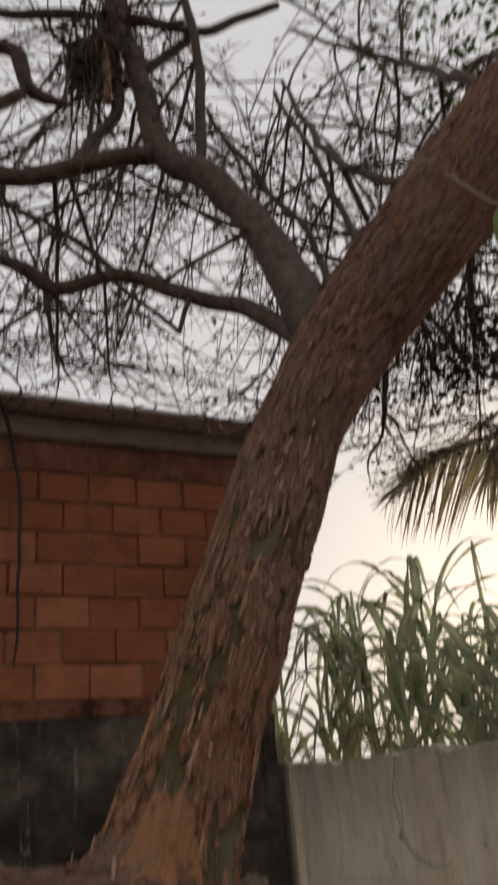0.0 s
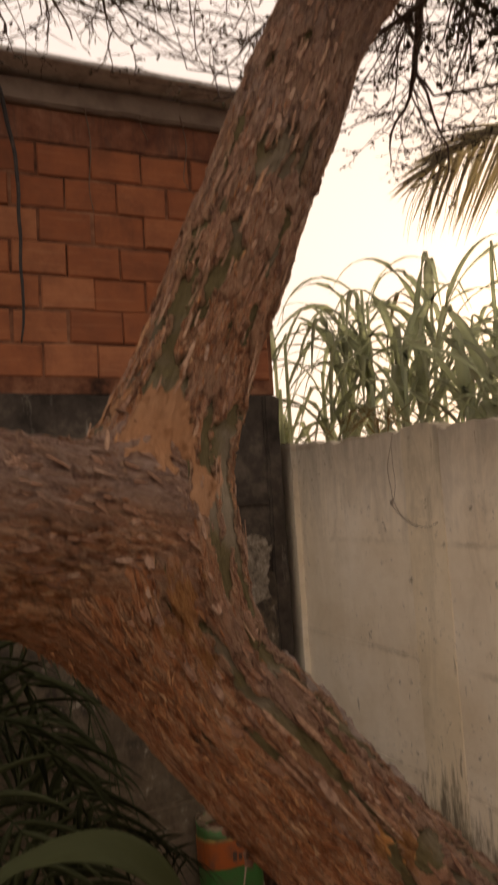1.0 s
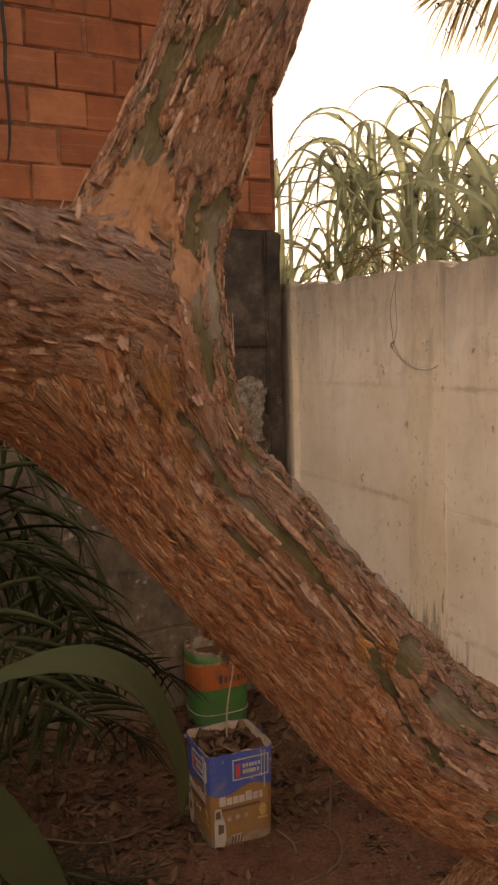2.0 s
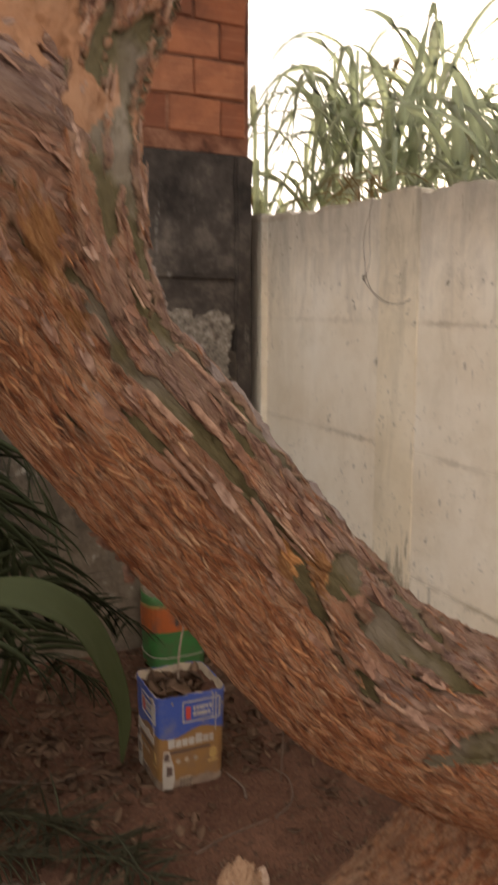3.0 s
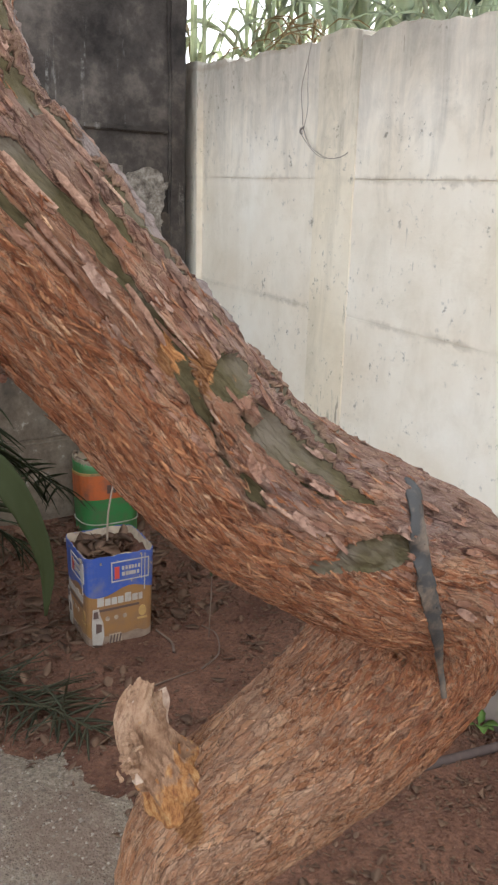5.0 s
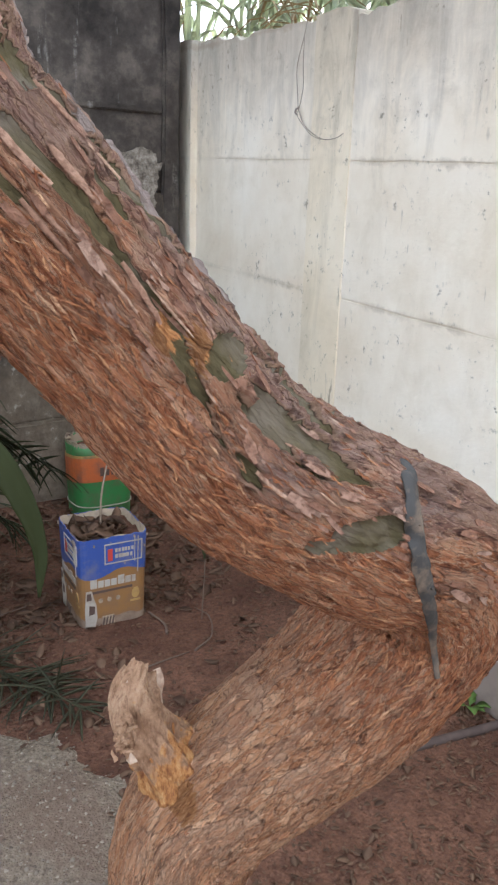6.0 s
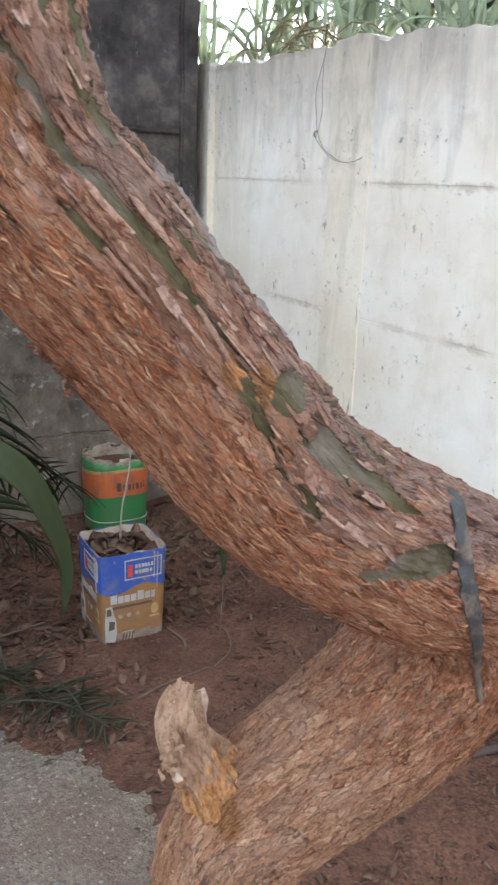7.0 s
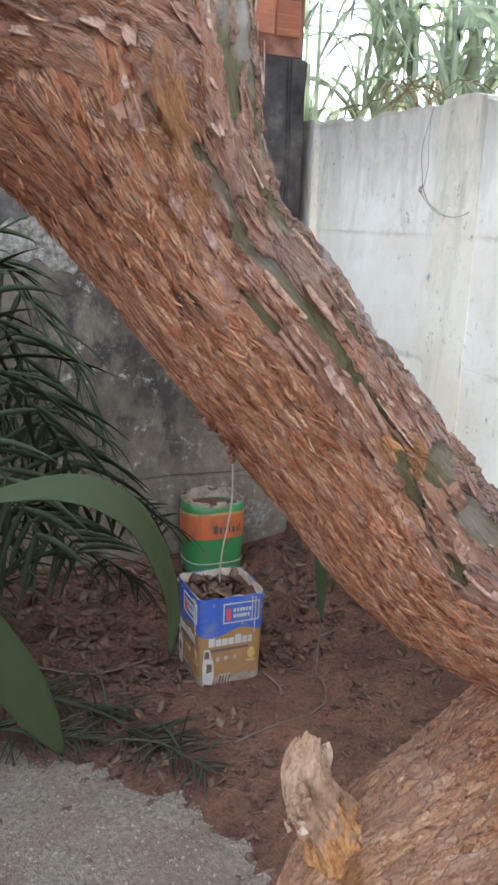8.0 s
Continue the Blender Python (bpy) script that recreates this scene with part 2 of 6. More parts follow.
def make_brick():
    k = Mat("clay_brick", 0.9, spec=0.15)
    co = k.coord("World")
    nz = k.noise(co, 9.0, 6, 0.65)
    soot = k.noise(co, 2.4, 5, 0.65, 0.6)
    comb = k.noise(k.coord("World", (1, 1, 30)), 4.0, 3)
    a = k.ramp(k.rnd(), (0.0, (0.24, 0.08, 0.038)), (0.5, (0.32, 0.11, 0.05)), (1.0, (0.41, 0.165, 0.082)))
    c = k.mix(k.ramp(nz, (0.35, 0.5), (0.62, 0.0)), a, (0.17, 0.062, 0.036))
    c = k.mix(k.ramp(comb, (0.55, 0.0), (0.8, 0.35)), c, (0.52, 0.27, 0.15))
    c = k.mix(k.ramp(soot, (0.5, 0.0), (0.7, 0.6)), c, (0.1, 0.045, 0.03))
    k.color(c)
    k.bump(k.math("ADD", nz, k.math("MULTIPLY", comb, 0.5)), 0.5, 0.006)
    return k.m


def make_mortar():
    k = Mat("mortar", 0.95, spec=0.1)
    nz = k.noise(k.coord("World"), 4.0, 6, 0.7)
    k.color(k.ramp(nz, (0.36, (0.03, 0.018, 0.013)), (0.5, (0.15, 0.062, 0.036)), (0.68, (0.3, 0.15, 0.09))))
    k.bump(nz, 0.8, 0.01)
    return k.m


def make_band():
    """Thin render over the top course, streaked red-brown with brick dust and damp."""
    k = Mat("stained_render", 0.92, spec=0.12)
    run = k.noise(k.coord("World", (7, 7, 1.0)), 1.8, 6, 0.7, 0.4)
    cloud = k.noise(k.coord("World"), 5.0, 7, 0.7)
    c = k.ramp(cloud, (0.36, (0.1, 0.04, 0.026)), (0.52, (0.19, 0.076, 0.044)), (0.68, (0.28, 0.135, 0.085)))
    c = k.mix(k.ramp(run, (0.5, 0.0), (0.66, 0.7)), c, (0.07, 0.045, 0.036))
    k.color(c)
    k.bump(k.math("ADD", cloud, k.math("MULTIPLY", run, 0.5)), 0.7, 0.012)
    return k.m


def make_black_render():
    """Cement render blackened by mould, with lime showing through in places."""
    k = Mat("mouldy_render", 0.92, spec=0.15)
    w = k.coord("World")
    cloud = k.noise(w, 3.2, 10, 0.7)
    fine = k.noise(w, 30.0, 8, 0.78)
    drip = k.noise(k.coord("World", (9, 9, 1.0)), 1.6, 5, 0.65)
    c = k.ramp(cloud, (0.36, (0.026, 0.021, 0.017)), (0.5, (0.062, 0.05, 0.04)), (0.66, (0.15, 0.122, 0.095)))
    lime = k.math("MULTIPLY", k.ramp(drip, (0.6, 0.0), (0.68, 1.0)), k.ramp(fine, (0.45, 0.0), (0.6, 0.55)))
    c = k.mix(lime, c, (0.36, 0.33, 0.28))
    k.color(c)
    k.bump(k.math("ADD", cloud, k.math("MULTIPLY", fine, 0.5)), 0.6, 0.015)
    return k.m


def make_old_plaster():
    """Brown-grey weathered plaster low on the house wall: soot above, bare tan render below, a few lime flecks."""
    k = Mat("weathered_plaster", 0.92, spec=0.15)
    w = k.coord("World")
    cloud = k.noise(w, 3.0, 9, 0.7, 0.5)
    fine = k.noise(w, 22.0, 8, 0.76)
    sep = k.n("SeparateXYZ")
    k.link(w, sep.inputs[0])
    c = k.ramp(cloud, (0.34, (0.05, 0.038, 0.027)), (0.5, (0.12, 0.092, 0.064)), (0.64, (0.2, 0.158, 0.112)))
    bare = k.math("ADD", sep.outputs[2], k.math("MULTIPLY", k.math("SUBTRACT", cloud, 0.5), 1.6))
    c = k.mix(k.ramp(bare, (0.35, 0.75), (0.75, 0.0)), c, k.ramp(fine, (0.35, (0.15, 0.11, 0.072)), (0.65, (0.26, 0.2, 0.14))))
    soot = k.noise(k.coord("World", (1.6, 1.6, 1.0)), 4.5, 8, 0.74)
    c = k.mix(k.math("MULTIPLY", k.ramp(soot, (0.46, 0.0), (0.6, 0.85)), k.ramp(bare, (0.4, 0.25), (0.8, 1.0))), c, (0.035, 0.029, 0.024))
    pale = k.math("MULTIPLY", k.ramp(fine, (0.57, 0.0), (0.63, 1.0)), k.ramp(k.noise(w, 4.0, 4), (0.5, 0.0), (0.6, 0.7)))
    c = k.mix(pale, c, (0.42, 0.37, 0.3))
    k.color(c)
    k.bump(k.math("ADD", cloud, k.math("MULTIPLY", fine, 0.4)), 0.7, 0.015)
    return k.m


def make_lime_patch():
    k = Mat("bare_lime", 0.95, spec=0.1)
    fine = k.noise(k.coord("World"), 40.0, 8, 0.78)
    k.color(k.ramp(fine, (0.36, (0.09, 0.072, 0.055)), (0.5, (0.21, 0.175, 0.135)), (0.64, (0.36, 0.31, 0.25))))
    k.bump(fine, 0.8, 0.01)
    return k.m


def make_soil():
    k = Mat("red_soil", 0.95, spec=0.1)
    w = k.coord("World")
    big = k.noise(w, 3.0, 5, 0.6)
    fine = k.noise(w, 60.0, 6, 0.7)
    grit = k.voronoi(w, 90.0)
    c = k.ramp(big, (0.3, (0.1, 0.046, 0.028)), (0.7, (0.215, 0.106, 0.064)))
    c = k.mix(k.ramp(fine, (0.35, 0.6), (0.6, 0.0)), c, (0.05, 0.027, 0.019))
    c = k.mix(k.ramp(grit, (0.05, 0.35), (0.2, 0.0)), c, (0.3, 0.2, 0.14))
    k.color(c)
    k.bump(k.math("ADD", fine, k.math("MULTIPLY", grit, 0.5)), 0.8, 0.015)
    return k.m


def make_gravel_bed():
    k = Mat("cement_rubble", 0.95, spec=0.15)
    w = k.coord("World")
    fine = k.noise(w, 70.0, 6, 0.7)
    grain = k.n("TexVoronoi", Scale=150.0)
    k.link(w, grain.inputs["Vector"])
    big = k.noise(w, 4.0, 6, 0.65)
    c = k.ramp(fine, (0.34, (0.13, 0.098, 0.068)), (0.5, (0.22, 0.172, 0.122)), (0.66, (0.33, 0.265, 0.195)))
    c = k.mix(k.ramp(big, (0.38, 0.7), (0.6, 0.0)), c, (0.17, 0.11, 0.075))
    c = k.mix(k.ramp(grain.outputs["Color"], (0.86, 0.0), (0.88, 0.5)), c, (0.48, 0.41, 0.32))
    c = k.mix(k.ramp(grain.outputs["Color"], (0.1, 0.5), (0.12, 0.0)), c, (0.09, 0.07, 0.055))
    k.color(c)
    k.bump(k.math("ADD", fine, k.math("MULTIPLY", grain.outputs["Distance"], -0.6)), 0.9, 0.012)
    return k.m


def make_plain(name, c, rough=0.6, metal=0.0, vary=0.25, scale=25.0, dirt=(0.12, 0.08, 0.06), bump=0.15):
    k = Mat(name, rough, metal)
    nz = k.noise(k.coord("World"), scale, 5, 0.65)
    k.color(k.mix(k.ramp(nz, (0.45, 0.0), (0.75, vary * 2)), c, dirt))
    k.bump(nz, bump, 0.004)
    return k.m


BARK, TWIG = make_bark(), make_twig()
FLAKE = make_flake("bark_flake", ((0.0, (0.17, 0.078, 0.045)), (0.5, (0.25, 0.125, 0.075)), (0.8, (0.29, 0.17, 0.115)), (1.0, (0.35, 0.225, 0.155))), (0.11, 0.052, 0.032))
ROLL = make_flake("rolled_bark", ((0.0, (0.22, 0.11, 0.066)), (0.5, (0.31, 0.175, 0.11)), (0.85, (0.38, 0.235, 0.155)), (1.0, (0.42, 0.19, 0.07))), (0.15, 0.073, 0.044))
FIBRE = make_flake("bark_fibre", ((0.0, (0.15, 0.048, 0.019)), (0.4, (0.31, 0.112, 0.043)), (0.75, (0.4, 0.168, 0.07)), (0.95, (0.48, 0.24, 0.115)), (1.0, (0.57, 0.34, 0.19))), (0.14, 0.05, 0.023), 200.0)
TANFIBRE = make_flake("tan_bark_fibre", ((0.0, (0.28, 0.108, 0.047)), (0.4, (0.47, 0.205, 0.094)), (0.8, (0.61, 0.305, 0.155)), (1.0, (0.74, 0.45, 0.26))), (0.27, 0.108, 0.05), 200.0)
PANEL, BRICK, MORTAR = make_concrete_panel(), make_brick(), make_mortar()
POST = make_concrete_panel("grimy_concrete", 0.45, 0.3, 0.3, 0.4)
BLACK, PLASTER, LIME = make_black_render(), make_old_plaster(), make_lime_patch()
BAND = make_band()
SOIL, RUBBLE = make_soil(), make_gravel_bed()
ROOFING = make_plain("fibre_cement", (0.58, 0.57, 0.55), 0.85, vary=0.35, scale=12)
BEAM = make_plain("grey_beam", (0.23, 0.175, 0.135), 0.9, vary=0.4, scale=8, bump=0.5)
# Cane greens washed out: the backlit haze is put into the leaf colour.
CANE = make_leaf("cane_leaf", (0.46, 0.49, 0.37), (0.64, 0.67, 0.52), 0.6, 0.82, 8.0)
DRYCANE = make_leaf("dry_cane", (0.28, 0.2, 0.1), (0.42, 0.33, 0.18), 0.7, 0.3, 8.0)
# Coconut fronds paled too, with sun glare and haze in their base colour.
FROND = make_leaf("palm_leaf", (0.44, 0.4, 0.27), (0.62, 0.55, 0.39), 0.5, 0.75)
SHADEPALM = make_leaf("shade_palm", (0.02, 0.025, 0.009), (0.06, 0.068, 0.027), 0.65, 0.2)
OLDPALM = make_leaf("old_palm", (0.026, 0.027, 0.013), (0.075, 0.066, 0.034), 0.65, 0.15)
BROADLEAF = make_leaf("broad_leaf", (0.028, 0.035, 0.011), (0.05, 0.058, 0.02), 0.7, 0.15, 12.0)
DRYLEAF = make_leaf("dead_leaf", (0.045, 0.023, 0.014), (0.22, 0.128, 0.075), 0.8, 0.1)
PODLEAF = make_leaf("small_leaf", (0.05, 0.04, 0.025), (0.11, 0.09, 0.05), 0.7, 0.15)
TINBLUE = make_plain("blue_print", (0.045, 0.08, 0.27), 0.5, vary=0.4, scale=18, dirt=(0.17, 0.15, 0.17))
TINOCHRE = make_plain("ochre_print", (0.27, 0.135, 0.045), 0.5, vary=0.5, scale=14, dirt=(0.19, 0.11, 0.066))
TINWHITE = make_plain("white_print", (0.43, 0.37, 0.3), 0.55, vary=0.4, scale=18, dirt=(0.25, 0.18, 0.13))
TINBEIGE = make_plain("beige_print", (0.36, 0.27, 0.18), 0.6, vary=0.5, scale=16)
TINDUST = make_plain("dusty_print", (0.27, 0.19, 0.13), 0.8, vary=0.5, scale=20, dirt=(0.15, 0.085, 0.055), bump=0.4)
TINYELLOW = make_plain("yellow_print", (0.42, 0.25, 0.08), 0.55, vary=0.4, scale=20)
TINDARK = make_plain("dark_print", (0.1, 0.06, 0.045), 0.5, vary=0.2)
TINRED = make_plain("red_print", (0.5, 0.06, 0.04), 0.5, vary=0.2)
TINGREEN = make_plain("green_print", (0.05, 0.19, 0.05), 0.5, vary=0.5, scale=16, dirt=(0.1, 0.11, 0.05))
TINORANGE = make_plain("orange_print", (0.48, 0.115, 0.03), 0.5, vary=0.4, scale=14)
RUBBER = make_plain("black_rubber", (0.042, 0.036, 0.03), 0.75, vary=0.5, scale=38, dirt=(0.2, 0.135, 0.085), bump=0.6)
WIRE = make_plain("rusty_wire", (0.3, 0.25, 0.2), 0.7, 0.3)
CABLE = make_plain("black_cable", (0.02, 0.018, 0.017), 0.6)
DULLSTICK = make_plain("weathered_stick", (0.14, 0.09, 0.06), 0.85, vary=0.4, scale=60)
STICK = make_plain("pale_stick", (0.3, 0.22, 0.15), 0.8, vary=0.3, scale=60)
RAWWOOD = make_plain("torn_wood", (0.36, 0.22, 0.13), 0.85, vary=0.45, scale=45, dirt=(0.17, 0.07, 0.035), bump=0.8)
STUBWOOD = make_stub()
RAWPALE = make_plain("pale_splinter", (0.5, 0.36, 0.25), 0.85, vary=0.5, scale=50, dirt=(0.25, 0.13, 0.08), bump=0.8)
RAWORANGE = make_plain("torn_orange_wood", (0.33, 0.14, 0.045), 0.85, vary=0.45, scale=45, dirt=(0.15, 0.06, 0.03), bump=0.8)
GRIT = make_plain("pale_grit", (0.24, 0.195, 0.145), 0.9, vary=0.4, scale=40)
GOLDLEAF = make_leaf("weed_leaf", (0.1, 0.17, 0.03), (0.17, 0.24, 0.06), 0.5, 0.3)
PIPE = make_plain("grey_pipe", (0.07, 0.046, 0.036), 0.8, vary=0.35)

# ---- helpers for building ----
class Geo:
    """Collects many small shapes for one mesh."""

    def __init__(self):
        self.v, self.f, self.n = [], [], 0

    def add(self, verts, faces):
        self.v.append(np.asarray(verts, float))
        self.f.extend([tuple(i + self.n for i in f) for f in faces])
        self.n += len(verts)

    def mesh(self, name, material, smooth=True):
        me = bpy.data.meshes.new(name)
        me.from_pydata(np.concatenate(self.v).tolist() if self.v else [], [], self.f)
        me.materials.append(material)
        if smooth:
            me.polygons.foreach_set("use_smooth", [True] * len(me.polygons))
        me.update()
        return me


def part(name, data, material=None, parent=None, label=""):
    """Links a bmesh, a Geo or a mesh as one object under a thing or a part."""
    if isinstance(data, bmesh.types.BMesh):
        me = bpy.data.meshes.new(name)
        data.to_mesh(me)
        data.free()
        me.materials.append(material)
    elif isinstance(data, Geo):
        me = data.mesh(name, material)
    else:
        me = data
    ob = new(name, me)
    if parent is not None:
        ob.parent = parent
        ob.matrix_parent_inverse = Matrix.Identity(4)
    if label:
        tagged(ob, label)
    return ob


def box(x0, y0, z0, x1, y1, z1, bevel=0.0, rough=0.0, cut=0.0):
    """A bevelled block as a bmesh; cut: divides it into pieces of about that size and shifts them by rough."""
    bm = bmesh.new()
    bmesh.ops.create_cube(bm, size=1)
    bmesh.ops.transform(bm, verts=bm.verts, matrix=Matrix.LocRotScale(((x0 + x1) / 2, (y0 + y1) / 2, (z0 + z1) / 2), None, (x1 - x0, y1 - y0, z1 - z0)))
    if bevel:
        bmesh.ops.bevel(bm, geom=bm.edges[:], offset=bevel, segments=2, affect="EDGES")
    if cut:
        for axis, (lo, hi) in enumerate(((x0, x1), (y0, y1), (z0, z1))):
            k = int((hi - lo) / cut)
            for i in range(1, k + 1):
                no = [0, 0, 0]
                co = [0, 0, 0]
                no[axis], co[axis] = 1, lo + (hi - lo) * i / (k + 1)
                bmesh.ops.bisect_plane(bm, geom=bm.verts[:] + bm.edges[:] + bm.faces[:], plane_co=co, plane_no=no)
    if rough:
        for v in bm.verts:
            v.co += noise.noise_vector(v.co * 7) * rough + noise.noise_vector(v.co * 29) * rough * 0.4
    return bm


def thing(name, label, category, place=(0, 0, 0), group="", kind=""):
    ob = new(name)
    ob.empty_display_size = 0.1
    ob.location = place
    return tagged(ob, label, category, group, kind)


def resample(points, radii, step):
    """Catmull-Rom through the points; evenly spaced."""
    p = np.asarray(points, float)
    r = np.asarray(radii, float)
    q = np.column_stack([p, r])
    q = np.vstack([2 * q[0] - q[1], q, 2 * q[-1] - q[-2]])
    out = []
    for i in range(1, len(q) - 2):
        a, b, c, d = q[i - 1], q[i], q[i + 1], q[i + 2]
        n = max(2, int(np.linalg.norm((c - b)[:3]) / step))
        for s in np.arange(n) / n:
            out.append(0.5 * (2 * b + (c - a) * s + (2 * a - 5 * b + 4 * c - d) * s * s + (3 * b - a - 3 * c + d) * s ** 3))
    out.append(q[-2])
    out = np.array(out)
    return out[:, :3], np.maximum(out[:, 3], 1e-4)


def frames(pts, up=(0.0, -1.0, 0.0)):
    """Tangent, side and up vectors along a line, carried without twist."""
    t = np.gradient(pts, axis=0)
    t /= np.linalg.norm(t, axis=1)[:, None] + 1e-12
    u = np.zeros_like(t)
    cur = np.array(up, float)
    for i in range(len(t)):
        cur = cur - t[i] * np.dot(cur, t[i])
        l = np.linalg.norm(cur)
        if l < 1e-6:
            cur = np.cross(t[i], (1, 0, 0.3))
            l = np.linalg.norm(cur)
        cur = cur / l
        u[i] = cur
    return t, np.cross(t, u), u


def tube(geo, pts, radii, sides=5, cap=True):
    pts, radii = np.asarray(pts, float), np.asarray(radii, float)
    t, s, u = frames(pts, (0.12, -0.9, 0.43))
    ang = np.arange(sides) * 2 * np.pi / sides
    ring = pts[:, None] + radii[:, None, None] * (np.cos(ang)[None, :, None] * u[:, None] + np.sin(ang)[None, :, None] * s[:, None])
    n = len(pts)
    faces = []
    for i in range(n - 1):
        for j in range(sides):
            k = (j + 1) % sides
            faces.append((i * sides + j, i * sides + k, (i + 1) * sides + k, (i + 1) * sides + j))
    if cap:
        faces.append(tuple(range(sides - 1, -1, -1)))
        faces.append(tuple((n - 1) * sides + j for j in range(sides)))
    geo.add(ring.reshape(-1, 3), faces)


def blade(geo, pts, width, up, fold=0.25, thick=0.0012):
    """A long leaf with a keel and a little thickness along a line; width: half-widths along it."""
    pts = np.asarray(pts, float)
    width = np.asarray(width, float)
    t = np.gradient(pts, axis=0)
    t /= np.linalg.norm(t, axis=1)[:, None] + 1e-12
    s = np.cross(t, np.asarray(up, float))
    s /= np.linalg.norm(s, axis=1)[:, None] + 1e-12
    nrm = np.cross(s, t)
    w = width[:, None]
    a, b, c = pts - s * w + nrm * w * fold, pts, pts + s * w + nrm * w * fold
    d = pts - nrm * (thick + width[:, None] * 0.06)
    n = len(pts)
    v = np.stack([a, b, c, d], 1).reshape(-1, 3)
    f = []
    for i in range(n - 1):
        o, q = i * 4, i * 4 + 4
        f += [(o, o + 1, q + 1, q), (o + 1, o + 2, q + 2, q + 1), (o + 2, o + 3, q + 3, q + 2), (o + 3, o, q, q + 3)]
    geo.add(v, f)


rng = random.Random(7)

# ---- ground ----
def soil_height(x, y):
    base = float(np.interp(y, [0.0, 2.0, 2.6, 3.0, 3.5, 3.86], [0.04, 0.02, -0.04, -0.05, 0.0, 0.05]))
    fade = max(0.0, min(1.0, (4.5 - abs(x)) / 2))
    h = 0.02 * noise.noise((x * 1.3, y * 1.3, 0.3)) + 0.01 * noise.noise((x * 7, y * 7, 1.3)) + 0.006 * noise.noise((x * 21, y * 21, 4.0))
    bank = 0.05 * max(0.0, min(1.0, (x - 1.25) / 0.35)) * max(0.0, min(1.0, (y - 2.0) / 0.4)) if x < 1.8 else 0.0
    return (base + h + bank) * fade


def ground_sheet():
    bm = bmesh.new()
    xs = [-400, -80, -20, -6, -3] + [-2 + 0.04 * i for i in range(101)] + [2.6, 3.5, 6, 20, 80, 400]
    ys = [-400, -80, -20, -6, -3] + [-1 + 0.04 * i for i in range(131)] + [5, 8, 20, 80, 400]
    grid = [[bm.verts.new((x, y, soil_height(x, y) if abs(x) < 5 and -2 < y < 5 else 0.0)) for x in xs] for y in ys]
    for j in range(len(ys) - 1):
        for i in range(len(xs) - 1):
            bm.faces.new((grid[j][i], grid[j][i + 1], grid[j + 1][i + 1], grid[j + 1][i])).smooth = True
    ob = part("ground", bm, SOIL)
    return tagged(ob, "reddish brown bare soil strewn with dry leaf litter", "ground", kind="structure")


ground_sheet()
RUBBLE_EDGE = ((-2.0, 2.9), (0.05, 2.66), (0.25, 2.52), (0.4, 2.31), (0.51, 2.15), (0.57, 2.0), (0.56, 1.85), (0.5, 1.5), (0.42, 0.9), (0.3, -1.0))


def rubble_depth(x, y):
    """How far inside the rubble patch a place lies (minus: outside)."""
    best, inside = 9.0, False
    poly = RUBBLE_EDGE + ((-2.0, -1.0),)
    for (ax, ay), (bx, by) in zip(poly, poly[1:] + poly[:1]):
        s = max(0.0, min(1.0, ((x - ax) * (bx - ax) + (y - ay) * (by - ay)) / ((bx - ax) ** 2 + (by - ay) ** 2)))
        best = min(best, math.hypot(x - ax - s * (bx - ax), y - ay - s * (by - ay)))
        if (ay > y) != (by > y) and x < (bx - ax) * (y - ay) / (by - ay) + ax:
            inside = not inside
    return best if inside else -best


def rubble_height(x, y):
    d = rubble_depth(x, y) + 0.07 * noise.noise((x * 6, y * 6, 9.0)) + 0.06 * noise.noise((x * 19, y * 19, 2.0)) + 0.03 * noise.noise((x * 47, y * 47, 2.0))
    return soil_height(x, y) + max(-0.03, min(0.009, d * 0.16)) + 0.006 * noise.noise((x * 40, y * 40, 6.0))


def rubble_patch():
    bm = bmesh.new()
    xs, ys = [-1.6 + 0.03 * i for i in range(78)], [-0.9 + 0.03 * i for i in range(125)]
    grid = [[bm.verts.new((x, y, rubble_height(x, y))) for x in xs] for y in ys]
    for j in range(len(ys) - 1):
        for i in range(len(xs) - 1):
            bm.faces.new((grid[j][i], grid[j][i + 1], grid[j + 1][i + 1], grid[j + 1][i])).smooth = True
    tagged(part("pavement", bm, RUBBLE), "grey crumbled cement and grit spread over soil", "pavement", kind="structure")
    geo = Geo()
    for _ in range(3600):
        x, y = rng.uniform(-0.5, 0.68), rng.uniform(1.2, 2.75)
        if rubble_depth(x, y) < -0.12 * rng.random() ** 2:
            continue
        r = rng.uniform(0.0014, 0.0045) * (1 if rng.random() < 0.95 else 2.0)
        pebble(geo, (x, y, rubble_height(x, y) + r * 0.35), r)
    tagged(part("grit", geo, GRIT), "pale loose grit scattered over the rubble", "grit", kind="stuff")


def pebble(geo, c, r):
    o = [(1, 0, 0), (0, 1, 0), (-1, 0, 0), (0, -1, 0), (0, 0, 0.8), (0, 0, -0.8)]
    a = rng.uniform(0, 6.28)
    v = []
    for x, y, z in o:
        k = r * rng.uniform(0.7, 1.3)
        v.append((c[0] + k * (x * math.cos(a) - y * math.sin(a)), c[1] + k * (x * math.sin(a) + y * math.cos(a)), c[2] + k * z))
    geo.add(v, [(0, 1, 4), (1, 2, 4), (2, 3, 4), (3, 0, 4), (1, 0, 5), (2, 1, 5), (3, 2, 5), (0, 3, 5)])


rubble_patch()

# ---- the precast boundary wall along x = WALL_X, settled a little towards the near end ----
WALL_X = 1.63
SEAMS = [-0.24, 0.2, 0.645, 1.09, 1.53, 1.97]


